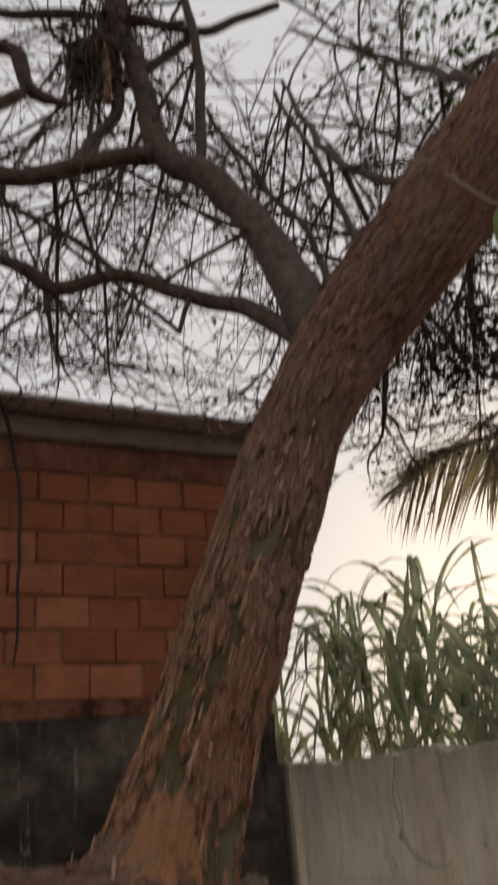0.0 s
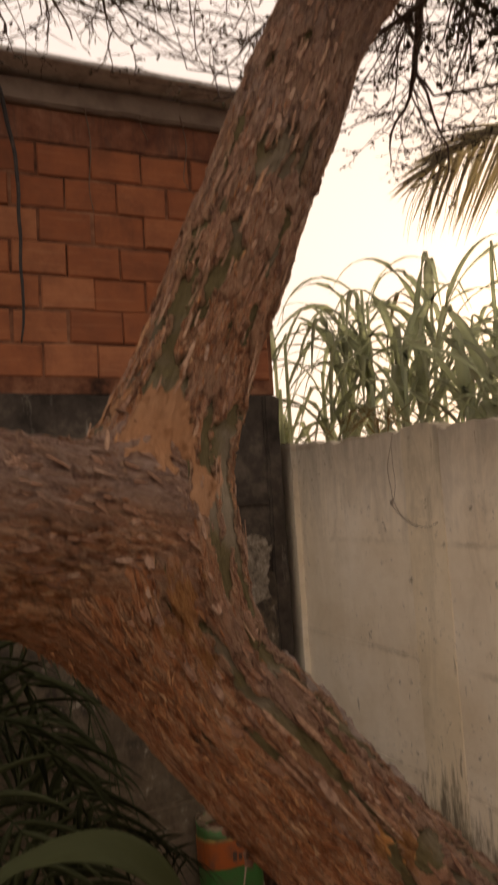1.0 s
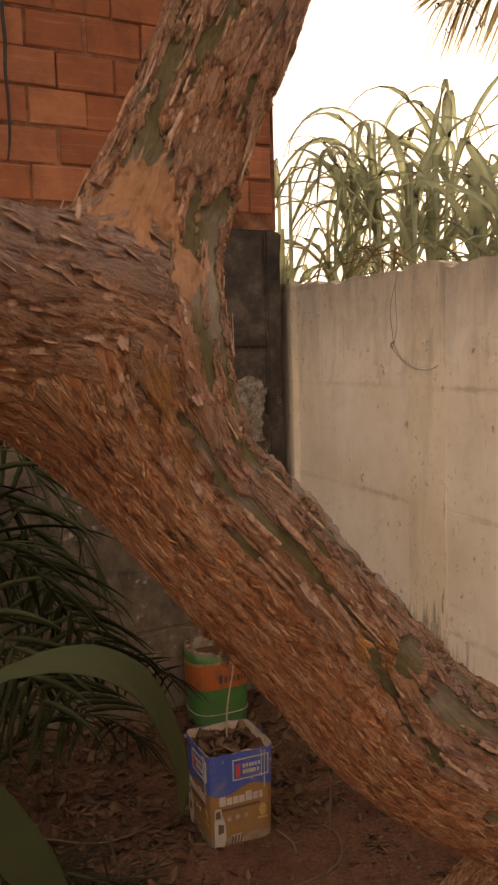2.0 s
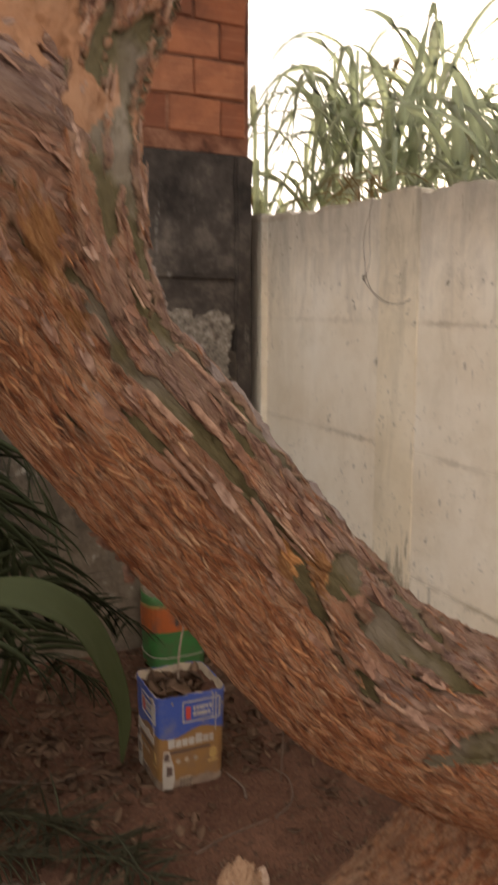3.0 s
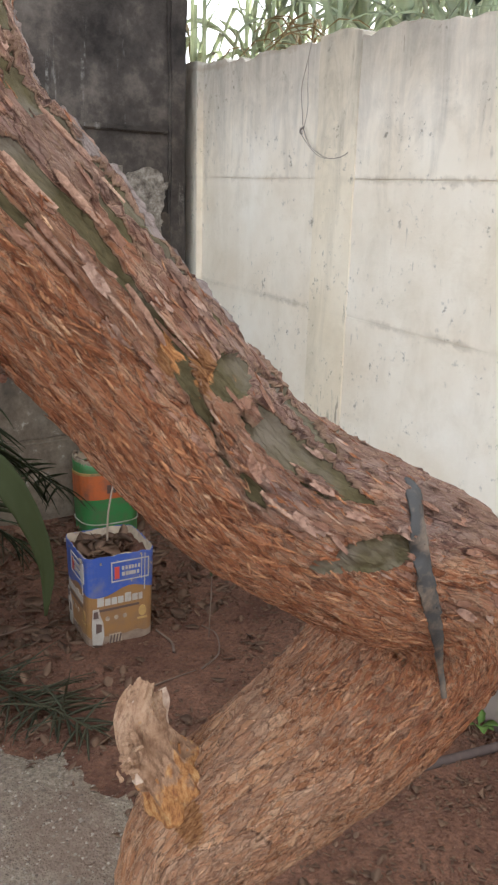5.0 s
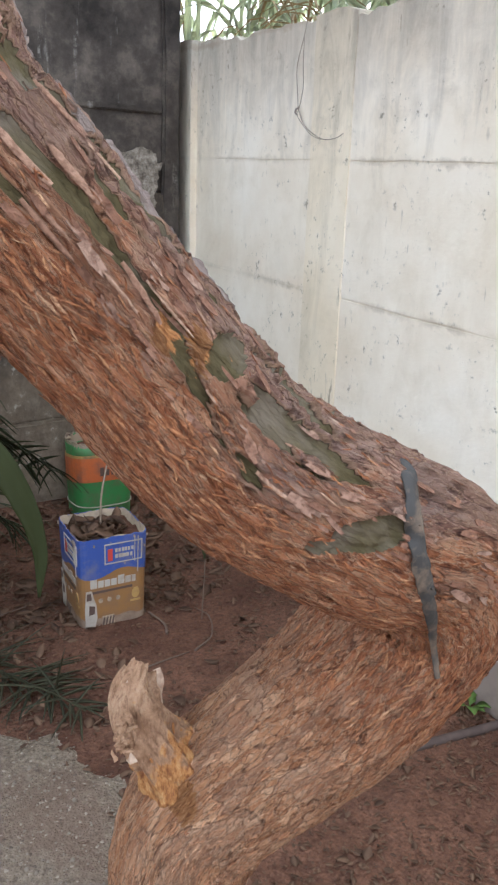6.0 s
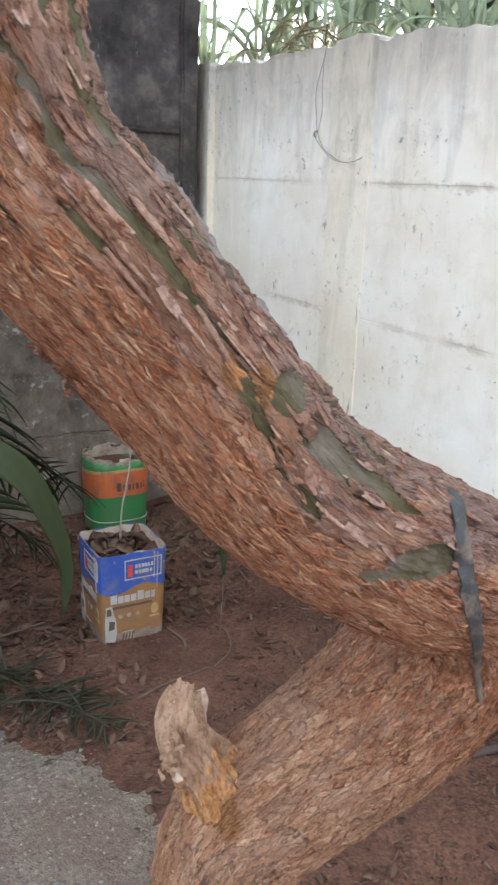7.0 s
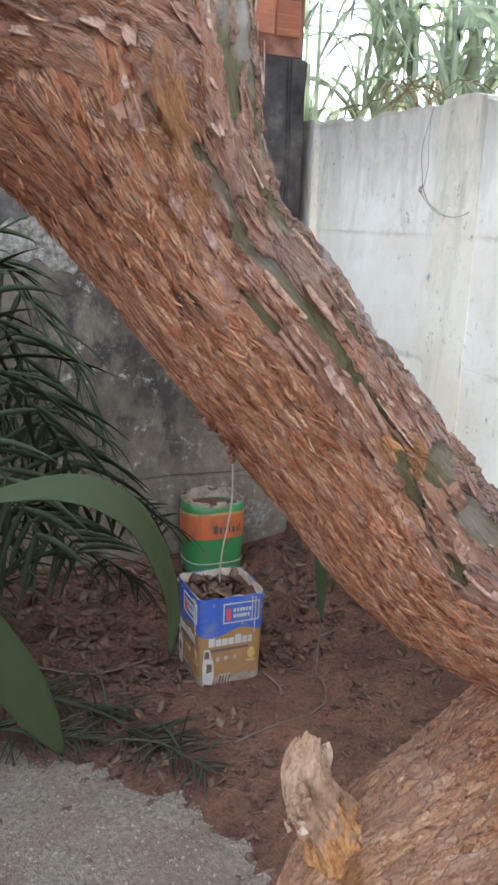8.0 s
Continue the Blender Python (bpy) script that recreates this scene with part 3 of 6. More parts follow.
def settle(bm, top):
    for v in bm.verts:
        y = v.co.y
        if top and v.co.z > SEAMS[5] - 0.04:
            v.co.z += 0.026 * noise.noise((y * 5, 3.3, 0)) + 0.03 * noise.noise((y * 13, 1.1, 0)) + 0.006 * noise.noise((y * 50, 1.1, 0)) + 0.03 * (y - 3.0)
        v.co.z += 0.024 * (y - 3.0)


wall_east = thing("wall_east", "old cream-washed precast concrete panel wall, stained by rain", "boundary wall", kind="structure")
for y0, y1 in ((4.058, 6.0), (2.9, 3.84), (0.68, 2.68), (-1.55, 0.46)):
    for r in range(5):
        bm = box(WALL_X, y0, SEAMS[r], WALL_X + 0.06, y1, SEAMS[r + 1], 0.0028, 0.003, 0.05 if r == 4 else 0.1)
        settle(bm, r == 4)
        part("panel", bm, PANEL, wall_east)
for y0, y1, proud, mat in ((3.835, 4.06, 0.028, PANEL), (2.672, 2.908, 0.003, POST), (0.452, 0.688, 0.003, POST), (-1.8, -1.54, 0.003, POST)):
    bm = box(WALL_X - proud, y0, -0.3, WALL_X + 0.09, y1, SEAMS[5] + 0.01, 0.002, 0.003, 0.07)
    settle(bm, True)
    part("post", bm, mat, wall_east)

part("footing", box(WALL_X - 0.03, -1.8, -0.3, WALL_X + 0.1, 2.68, 0.2, 0.012, 0.008, 0.1), BEAM, wall_east, "grey-brown concrete footing")

# ---- the house: blackened lower masonry, hollow clay bricks above, a beam and a roof sheet ----
HOUSE_Y, HOUSE_X, BRICK_Z = 3.86, 1.548, 2.348
wall_north = thing("wall_north", "house wall of bare clay bricks over mould-blackened render", "house wall", kind="structure")
part("masonry", box(-2.2, HOUSE_Y, 1.4, HOUSE_X, HOUSE_Y + 0.16, BRICK_Z - 0.075, 0.008, 0.006, 0.1), BLACK, wall_north, "mould-blackened cement render")
part("render_band", box(-2.2, HOUSE_Y + 0.004, 3.46, HOUSE_X - 0.002, HOUSE_Y + 0.15, 3.626, 0.006, 0.006, 0.08), BAND, wall_north, "reddish brown stained render band")
part("footing", box(-2.2, HOUSE_Y - 0.012, 0.42, HOUSE_X + 0.002, HOUSE_Y + 0.16, 1.4, 0.008, 0.008, 0.1), PLASTER, wall_north, "weathered grey plaster blotched with lichen")
part("footing", box(-2.2, HOUSE_Y - 0.03, -0.3, HOUSE_X + 0.006, HOUSE_Y + 0.16, 0.42, 0.014, 0.01, 0.1), PLASTER, wall_north, "weathered plaster plinth")
part("mortar_bed", box(-2.2, HOUSE_Y + 0.008, BRICK_Z - 0.073, HOUSE_X - 0.004, HOUSE_Y + 0.15, 3.458), MORTAR, wall_north, "dark recessed mortar")
part("ledge", box(0.5, HOUSE_Y - 0.018, 1.725, HOUSE_X - 0.08, HOUSE_Y + 0.05, 1.75, 0.006, 0.005, 0.08), BLACK, wall_north)
part("corner_post", box(HOUSE_X - 0.075, HOUSE_Y - 0.022, -0.2, HOUSE_X + 0.006, HOUSE_Y + 0.12, 2.268, 0.01, 0.008, 0.06), BLACK, wall_north)
for x0, z0, x1, z1, out in ((1.1, 1.27, 1.45, 1.575, 0.018), (-0.4, 1.36, 0.56, 1.55, 0.018), (1.27, 0.13, 1.44, 0.27, 0.042)):
    bm = box(x0, HOUSE_Y - out, z0, x1, HOUSE_Y + 0.03, z1, 0.0, 0.0, 0.014)
    for v in bm.verts:
        a, b = v.co.x, v.co.z
        v.co.x += 0.04 * noise.noise((a * 12, b * 12, 5.0)) + 0.022 * noise.noise((a * 45, b * 45, 5.0))
        v.co.z += 0.06 * noise.noise((a * 12, b * 12, 8.0)) + 0.022 * noise.noise((a * 45, b * 45, 2.0))
        v.co.y += 0.004 * noise.noise((v.co.x * 40, v.co.z * 40, 3.0))
    part("lime_patch", bm, LIME, wall_north, "pale bare lime where render has fallen")
part("beam", box(-2.2, HOUSE_Y - 0.028, 3.625, HOUSE_X + 0.01, HOUSE_Y + 0.17, 3.745, 0.01, 0.006, 0.12), BEAM, wall_north, "grey concrete ring beam")
part("masonry", box(-2.2, HOUSE_Y + 0.162, -0.3, -2.04, 8.0, 3.7), BLACK, wall_north)
part("masonry", box(HOUSE_X - 0.16, HOUSE_Y + 0.172, -0.3, HOUSE_X - 0.002, 8.0, 3.75), BLACK, wall_north)
# Added wall, out of view, that blocks low western sky to darken the palm corner.
tagged(part("wall_west", box(-1.15, 1.9, -0.3, -1.0, HOUSE_Y - 0.002, 1.5, 0.01, 0.008, 0.3), PLASTER), "unseen plain wall added to shade the palm corner", "yard wall", kind="structure")
roof = thing("roof", "weathered grey fibre cement roof sheet with a thin edge", "roof", kind="structure")
bm = box(-2.5, HOUSE_Y - 0.18, 3.765, HOUSE_X + 0.12, 8.2, 3.79, 0.006, 0.004, 0.15)
for v in bm.verts:
    v.co.z += 0.03 * (v.co.y - HOUSE_Y) - 0.015 * (v.co.x - 0.8)
part("roof_sheet", bm, ROOFING, roof)

from mathutils.bvhtree import BVHTree

# ---- the leaning tree ----
tree = thing("tree", "leaning tree with peeling reddish bark and bare twiggy crown", "tree", (0.34, 1.12, 0.0))
TRUNK = [
    (0.36, 1.25, -0.15, 0.13), (0.385, 1.26, 0.15, 0.1), (0.4, 1.268, 0.35, 0.088), (0.408, 1.27, 0.48, 0.09), (0.446, 1.262, 0.58, 0.1),
    (0.535, 1.218, 0.688, 0.106), (0.614, 1.172, 0.785, 0.112), (0.683, 1.115, 0.928, 0.11), (0.648, 1.09, 1.01, 0.1),
    (0.544, 1.092, 1.064, 0.096), (0.4, 1.12, 1.159, 0.092), (0.298, 1.14, 1.282, 0.09), (0.194, 1.15, 1.403, 0.089),
    (0.138, 1.165, 1.474, 0.086), (0.096, 1.195, 1.58, 0.09), (0.118, 1.25, 1.705, 0.09), (0.182, 1.31, 1.835, 0.084), (0.272, 1.365, 2.01, 0.082), (0.366, 1.4, 2.2, 0.085),
    (0.468, 1.43, 2.415, 0.086), (0.54, 1.42, 2.56, 0.085), (0.65, 1.38, 2.731, 0.102), (0.757, 1.25, 2.89, 0.105),
    (0.93, 1.15, 3.11, 0.12), (1.087, 1.05, 3.30, 0.12), (1.35, 0.85, 3.6, 0.11),
]
BOUGH = [(0.13, 1.235, 1.59, 0.05), (0.065, 1.2, 1.615, 0.084), (0.005, 1.17, 1.638, 0.1), (-0.085, 1.14, 1.66, 0.103), (-0.25, 1.08, 1.69, 0.108), (-0.5, 1.0, 1.74, 0.1), (-0.9, 0.9, 1.85, 0.09)]


def chain(rows, step=0.006):
    p, r = resample([q[:3] for q in rows], [q[3] for q in rows], step)
    for _ in range(6):
        p[1:-1] = (p[:-2] + p[1:-1] * 2 + p[2:]) / 4
        r[1:-1] = (r[:-2] + r[1:-1] * 2 + r[2:]) / 4
    return p, r


def blob(v, c, size):
    """1 at a place on the bark, falling to 0 at the given half-lengths."""
    return np.clip(1.0 - np.linalg.norm((v - np.array(c)) / np.array(size), axis=-1), 0, 1)


def smooth(x, lo, hi):
    s = np.clip((x - lo) / (hi - lo), 0, 1)
    return s * s * (3 - 2 * s)


FORK = 0.13


def gap_field(v):
    """Distance from the smooth peeled place above the fork, 1 at its edge."""
    return np.linalg.norm((v - np.array((0.1, 1.14, 1.77))) / np.array((0.05, 0.09, 0.085)), axis=1)



def bark_tube(name, rows, others, label, sides=220, bare=1.0):
    """A limb with ridged bark, swollen where it meets the other limbs. Lengths in metres lie in its UV map."""
    p, r = chain(rows, 0.004)
    t, s, u = frames(p, (0.0, 1.0, 0.0))
    n = len(p)
    ang = np.arange(sides) * 2 * np.pi / sides
    way = np.cos(ang)[None, :, None] * u[:, None] + np.sin(ang)[None, :, None] * s[:, None]
    ln = np.concatenate([[0], np.cumsum(np.linalg.norm(np.diff(p, axis=0), axis=1))])
    disp, layer, plate = np.zeros((n, sides)), np.zeros((n, sides)), np.zeros((n, sides))
    for i in range(n):
        for j in range(sides):
            cx, cy = math.cos(ang[j]) * r[i], math.sin(ang[j]) * r[i]
            ridge = noise.noise((cx * 55, cy * 55, ln[i] * 9))
            lump = noise.noise((cx * 9, cy * 9, ln[i] * 6))
            fine = noise.noise((cx * 140, cy * 140, ln[i] * 28))
            warp = 0.6 * lump
            strand = noise.noise((cx * 95 + warp, cy * 95 + warp, ln[i] * 20 + warp))
            fray = 0.42 * noise.noise((cx * 80, cy * 80, ln[i] * 17)) + 0.17 * noise.noise((cx * 190, cy * 190, ln[i] * 70))
            layer[i, j] = noise.noise((cx * 44 + 0.5 * lump, cy * 44, ln[i] * 5.5)) + 1.15 * fray
            plate[i, j] = noise.noise((cx * 33, cy * 33, ln[i] * 11 + 40)) + fray
            disp[i, j] = 0.003 * (1 - 2 * abs(ridge)) + 0.008 * lump + 0.0036 * (1 - 2.4 * abs(strand)) + 0.0016 * fine
    skin = p[:, None] + way * r[:, None, None]
    top = np.clip((way @ np.array((0.35, -0.35, 0.87))) * 0.5 + 0.5, 0, 1)
    bw = np.clip((ln - 1.25) / 0.35, 0, 1) * np.clip((3.5 - ln) / 0.6, 0.2, 1) * bare if name == "trunk" else np.full(n, bare)
    stripes = bw[:, None] * smooth(top + 0.25 * plate, 0.5, 0.66)
    layer = layer + 0.04 + 1.1 * (1 - stripes)
    layer = layer + (0.16 * smooth(p[:, 2], 1.75, 1.92) * (1 - smooth(p[:, 2], 2.35, 2.7)))[:, None]
    for c, size in (((0.491, 1.004, 1.095), (0.07, 0.06, 0.022)), ((0.067, 1.14, 1.652), (0.045, 0.06, 0.04)), ((0.362, 1.06, 1.278), (0.036, 0.06, 0.024))):
        layer = layer - 2.6 * smooth(blob(skin, c, size) + 0.3 * plate * (blob(skin, c, size) > 0), 0.1, 0.5) * (1 if name == "trunk" else 0)
    on = smooth(layer, 0.0, 0.07)
    curl = np.exp(-((layer - 0.07) / 0.06) ** 2)
    up2 = smooth(plate, 0.06, 0.1) * smooth(top, 0.35, 0.6)
    disp = disp * (0.3 + 0.7 * on) + 0.0045 * on + 0.0025 * curl + 0.003 * up2 + 0.0018 * np.exp(-((plate - 0.1) / 0.05) ** 2) * smooth(top, 0.35, 0.6)
    pos = p[:, None] + way * (r[:, None] + disp - 0.004)[..., None]
    for orows in others:
        # one skin over both limbs: each surface is carried out to their smooth union
        q, qr = chain(orows, 0.012)
        reach = np.linalg.norm(pos - p[:, None], axis=2)
        gap = np.full((n, sides), 9.0)
        rows_near = [i for i in range(n) if np.min(np.linalg.norm(q - p[i], axis=1)) < 0.5]
        for i in rows_near:
            gap[i] = np.min(np.linalg.norm(pos[i][:, None] - q[None], axis=2) - qr[None], axis=1)
        ii, jj = np.nonzero(gap < FORK)
        w, a0, base = way[ii, jj], p[ii], reach[ii, jj]
        rho = base.copy()
        for _ in range(14):
            x = a0 + w * rho[:, None]
            b = np.min(np.linalg.norm(x[:, None] - q[None], axis=2) - qr[None], axis=1)
            a = rho - base
            h = np.clip(FORK - np.abs(a - b), 0, FORK) / FORK
            rho = rho - 0.7 * (np.minimum(a, b) - h * h * FORK * 0.25)
        keep = smooth(gap[ii, jj], -0.06, -0.015)
        pos[ii, jj] = a0 + w * (base + np.clip(rho - base, 0, 0.09) * keep)[:, None]
    v = pos.reshape(-1, 3)
    f = []
    for i in range(n - 1):
        for j in range(sides):
            k = (j + 1) % sides
            f.append((i * sides + j, i * sides + k, (i + 1) * sides + k, (i + 1) * sides + j))
    f.append(tuple(range(sides - 1, -1, -1)))
    f.append(tuple((n - 1) * sides + j for j in range(sides)))
    me = bpy.data.meshes.new(name)
    me.from_pydata((v - np.array(tree.location)).tolist(), [], f)
    me.materials.append(BARK)
    me.polygons.foreach_set("use_smooth", [True] * len(f))
    uv = me.uv_layers.new(name="Bark")
    rm = float(np.mean(r))
    quad = np.arange((n - 1) * sides)
    qi, qj = quad // sides, quad % sides
    uu = np.stack([qj, qj + 1, qj + 1, qj], 1) * (2 * np.pi * rm / sides)
    vv = np.stack([ln[qi], ln[qi], ln[qi + 1], ln[qi + 1]], 1)
    flat = np.zeros((len(me.loops), 2))
    flat[:len(quad) * 4] = np.stack([uu, vv], 2).reshape(-1, 2)
    uv.data.foreach_set("uv", flat.ravel())
    upper = me.attributes.new("upper", "FLOAT", "POINT")
    side_dir = np.array((0.35, -0.35, 0.87))
    upper.data.foreach_set("value", np.clip((way @ side_dir).ravel() * 0.5 + 0.5, 0, 1))
    for key, val in (("layer", layer), ("plate", plate)):
        me.attributes.new(key, "FLOAT", "POINT").data.foreach_set("value", (val * 0.25 + 0.5).ravel())
    torn = sum(blob(skin, c, (0.026, 0.05, 0.034)) for c in ((0.372, 1.215, 0.705), (0.38, 1.205, 0.68), (0.385, 1.2, 0.655)))
    torn = torn + 0.85 * blob(skin, (0.294, 1.052, 1.3), (0.02, 0.05, 0.03)) + 0.85 * blob(skin, (0.326, 1.052, 1.287), (0.018, 0.05, 0.034)) + 0.62 * blob(skin, (0.09, 1.1, 1.57), (0.03, 0.05, 0.06)) + 0.55 * blob(skin, (0.115, 1.07, 1.52), (0.022, 0.05, 0.04))
    me.attributes.new("torn", "FLOAT", "POINT").data.foreach_set("value", np.clip(torn if name == "trunk" else torn * 0, 0, 1).ravel())
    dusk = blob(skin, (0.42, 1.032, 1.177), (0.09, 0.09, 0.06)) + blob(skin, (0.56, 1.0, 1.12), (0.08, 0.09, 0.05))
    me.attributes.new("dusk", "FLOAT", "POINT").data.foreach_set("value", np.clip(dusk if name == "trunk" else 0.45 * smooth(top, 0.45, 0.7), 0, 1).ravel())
    pale = me.attributes.new("pale", "FLOAT", "POINT")
    pale.data.foreach_set("value", np.repeat(np.clip((1.12 - ln) / 0.2, 0, 1) if name == "trunk" else np.full(n, 0.35), sides))
    ridge_way = way @ np.array((0.74, -0.1, 0.665))
    silver = smooth(ridge_way + 0.15 * plate, 0.93, 0.985) * (smooth(p[:, 2], 1.2, 1.3) * (1 - smooth(p[:, 2], 1.7, 1.85)))[:, None]
    me.attributes.new("silver", "FLOAT", "POINT").data.foreach_set("value", (silver if name == "trunk" else silver * 0).ravel())
    peeled = me.attributes.new("peeled", "FLOAT", "POINT")
    gap = gap_field(v)
    peeled.data.foreach_set("value", np.clip(1.0 - 0.5 * gap, 0, 1) if name == "trunk" else np.zeros(len(v)))
    aged = me.attributes.new("aged", "FLOAT", "POINT")
    aged.data.foreach_set("value", np.repeat(np.clip((ln - 2.35) / 0.6, 0, 1) if name == "trunk" else np.zeros(n), sides))
    me.update()
    ob = part(name, me, parent=tree, label=label)
    clear = np.minimum(layer, 1.0) if name == "trunk" else layer
    if name == "trunk":
        clear = clear - 2.0 * (torn > 0.3) - 2.0 * (gap_field(v) < 1.05).reshape(n, sides) - 2.0 * (silver > 0.5)
    return p, np.linalg.norm(pos - p[:, None], axis=2), t, s, u, ln, clear


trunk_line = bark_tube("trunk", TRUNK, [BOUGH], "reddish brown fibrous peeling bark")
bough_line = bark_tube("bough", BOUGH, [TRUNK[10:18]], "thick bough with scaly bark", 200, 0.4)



# ---- loose bark ----
def roll_mesh(seed):
    """A long strip of bark rolled inwards, one unit long: x across, y along, z outwards."""
    r = random.Random(seed)
    rows, cols, v, f = 7, 5, [], []
    w0, bend, turn = r.uniform(0.055, 0.1), r.uniform(-0.05, 0.05), r.uniform(1.6, 2.6)
    for i in range(rows):
        s = i / (rows - 1)
        w = w0 * r.uniform(0.75, 1.15) * (1 if 0 < i < rows - 1 else r.uniform(0.3, 0.8))
        off = bend * math.sin(math.pi * s) + r.uniform(-0.012, 0.012)
        for k in (1.0, 0.72):
            for c in range(cols):
                a = (c / (cols - 1) - 0.5) * turn
                v.append((off + w * k * math.sin(a) * 1.1, s - 0.5, w * k * (math.cos(a) - 0.55)))
    m = cols * 2
    for i in range(rows - 1):
        for c in range(cols - 1):
            a, b = i * m + c, (i + 1) * m + c
            f += [(a, a + 1, b + 1, b), (a + cols, b + cols, b + cols + 1, a + cols + 1)]
        a, b = i * m, (i + 1) * m
        f += [(a, b, b + cols, a + cols), (a + cols - 1, a + 2 * cols - 1, b + 2 * cols - 1, b + cols - 1)]
    for i in (0, rows - 1):
        for c in range(cols - 1):
            a = i * m + c
            f.append((a, a + cols, a + cols + 1, a + 1))
    return v, f


def plate_mesh(seed):
    """A thin torn plate of bark about one unit long: ragged ends, nearly straight sides, one side lifted."""
    r = random.Random(seed)
    v, f, rim = [], [], []
    w0, tip, side = r.uniform(0.13, 0.22), r.uniform(0.02, 0.06), r.choice((-1, 1))
    for sx in (1, -1):
        for k in range(5):
            y = (k / 4 - 0.5) * sx
            rim.append((sx * w0 * r.uniform(0.85, 1.1) * (1 - 1.8 * y * y), y + r.uniform(-0.06, 0.06)))
        rim.append((sx * w0 * r.uniform(-0.2, 0.3), 0.5 * sx * r.uniform(0.75, 1.15)))
    n = len(rim)
    for z0 in (0.0, -0.04):
        for x, y in rim:
            v.append((x, y, z0 + tip * max(0.0, x * side / w0) + r.uniform(0, 0.02)))
    v += [(0, 0, 0.012), (0, 0, -0.035)]
    for i in range(n):
        k = (i + 1) % n
        f += [(i, k, 2 * n), (n + k, n + i, 2 * n + 1), (i, n + i, n + k, k)]
    return v, f


def fibre_mesh(seed):
    """A frayed splinter one unit long with a raised end."""
    r = random.Random(seed)
    v, f = [], []
    w0, tip = r.uniform(0.05, 0.11), r.uniform(0.0, 0.07)
    for i in range(4):
        s = i / 3
        w = w0 * (0.45, 1.0, 0.85, 0.25)[i] * r.uniform(0.7, 1.25)
        off, z = r.uniform(-0.05, 0.05), tip * s * s
        v += [(off - w, s - 0.5, z), (off, s - 0.5, z + w * 0.7), (off + w, s - 0.5, z), (off, s - 0.5, z - w * 0.6)]
    for i in range(3):
        for j in range(4):
            k = (j + 1) % 4
            f.append((i * 4 + j, i * 4 + k, i * 4 + 4 + k, i * 4 + 4 + j))
    f += [(3, 2, 1, 0), (12, 13, 14, 15)]
    return v, f


SHAPES = {"roll": [roll_mesh(i) for i in range(9)], "plate": [plate_mesh(40 + i) for i in range(9)], "fibre": [fibre_mesh(80 + i) for i in range(12)]}
SINGLE = {}
for kind in ("roll", "plate"):
    SINGLE[kind] = []
    for v, f in SHAPES[kind]:
        g = Geo()
        g.add(v, f)
        SINGLE[kind].append(g.mesh("bark_flake", FLAKE if kind == "plate" else ROLL, False))


def lay_bark(line, r, i, a, kind, size, wide, high, skew, lift, tilt):
    """The pose of a piece of bark at row i and angle a of a limb."""
    p, rad, t, s, u, ln, clear = line
    way = u[i] * math.cos(a) + s[i] * math.sin(a)
    along = t[i] * (1 if r.random() < 0.5 else -1)
    y = (Vector(along) + Vector(np.cross(along, way)) * skew).normalized()
    x = y.cross(Vector(way)).normalized()
    z = x.cross(y)
    out = rad[i][int(round(a / (2 * math.pi) * rad.shape[1])) % rad.shape[1]]
    m = Matrix((x, y, z)).transposed().to_4x4()
    m.translation = Vector(p[i]) + Vector(way) * (out + lift) - Vector(tree.location)
    return m @ Matrix.Rotation(tilt, 4, "X") @ Matrix.Rotation(r.gauss(0, 0.25), 4, "Y") @ Matrix.Diagonal((size * wide, size, size * high, 1))


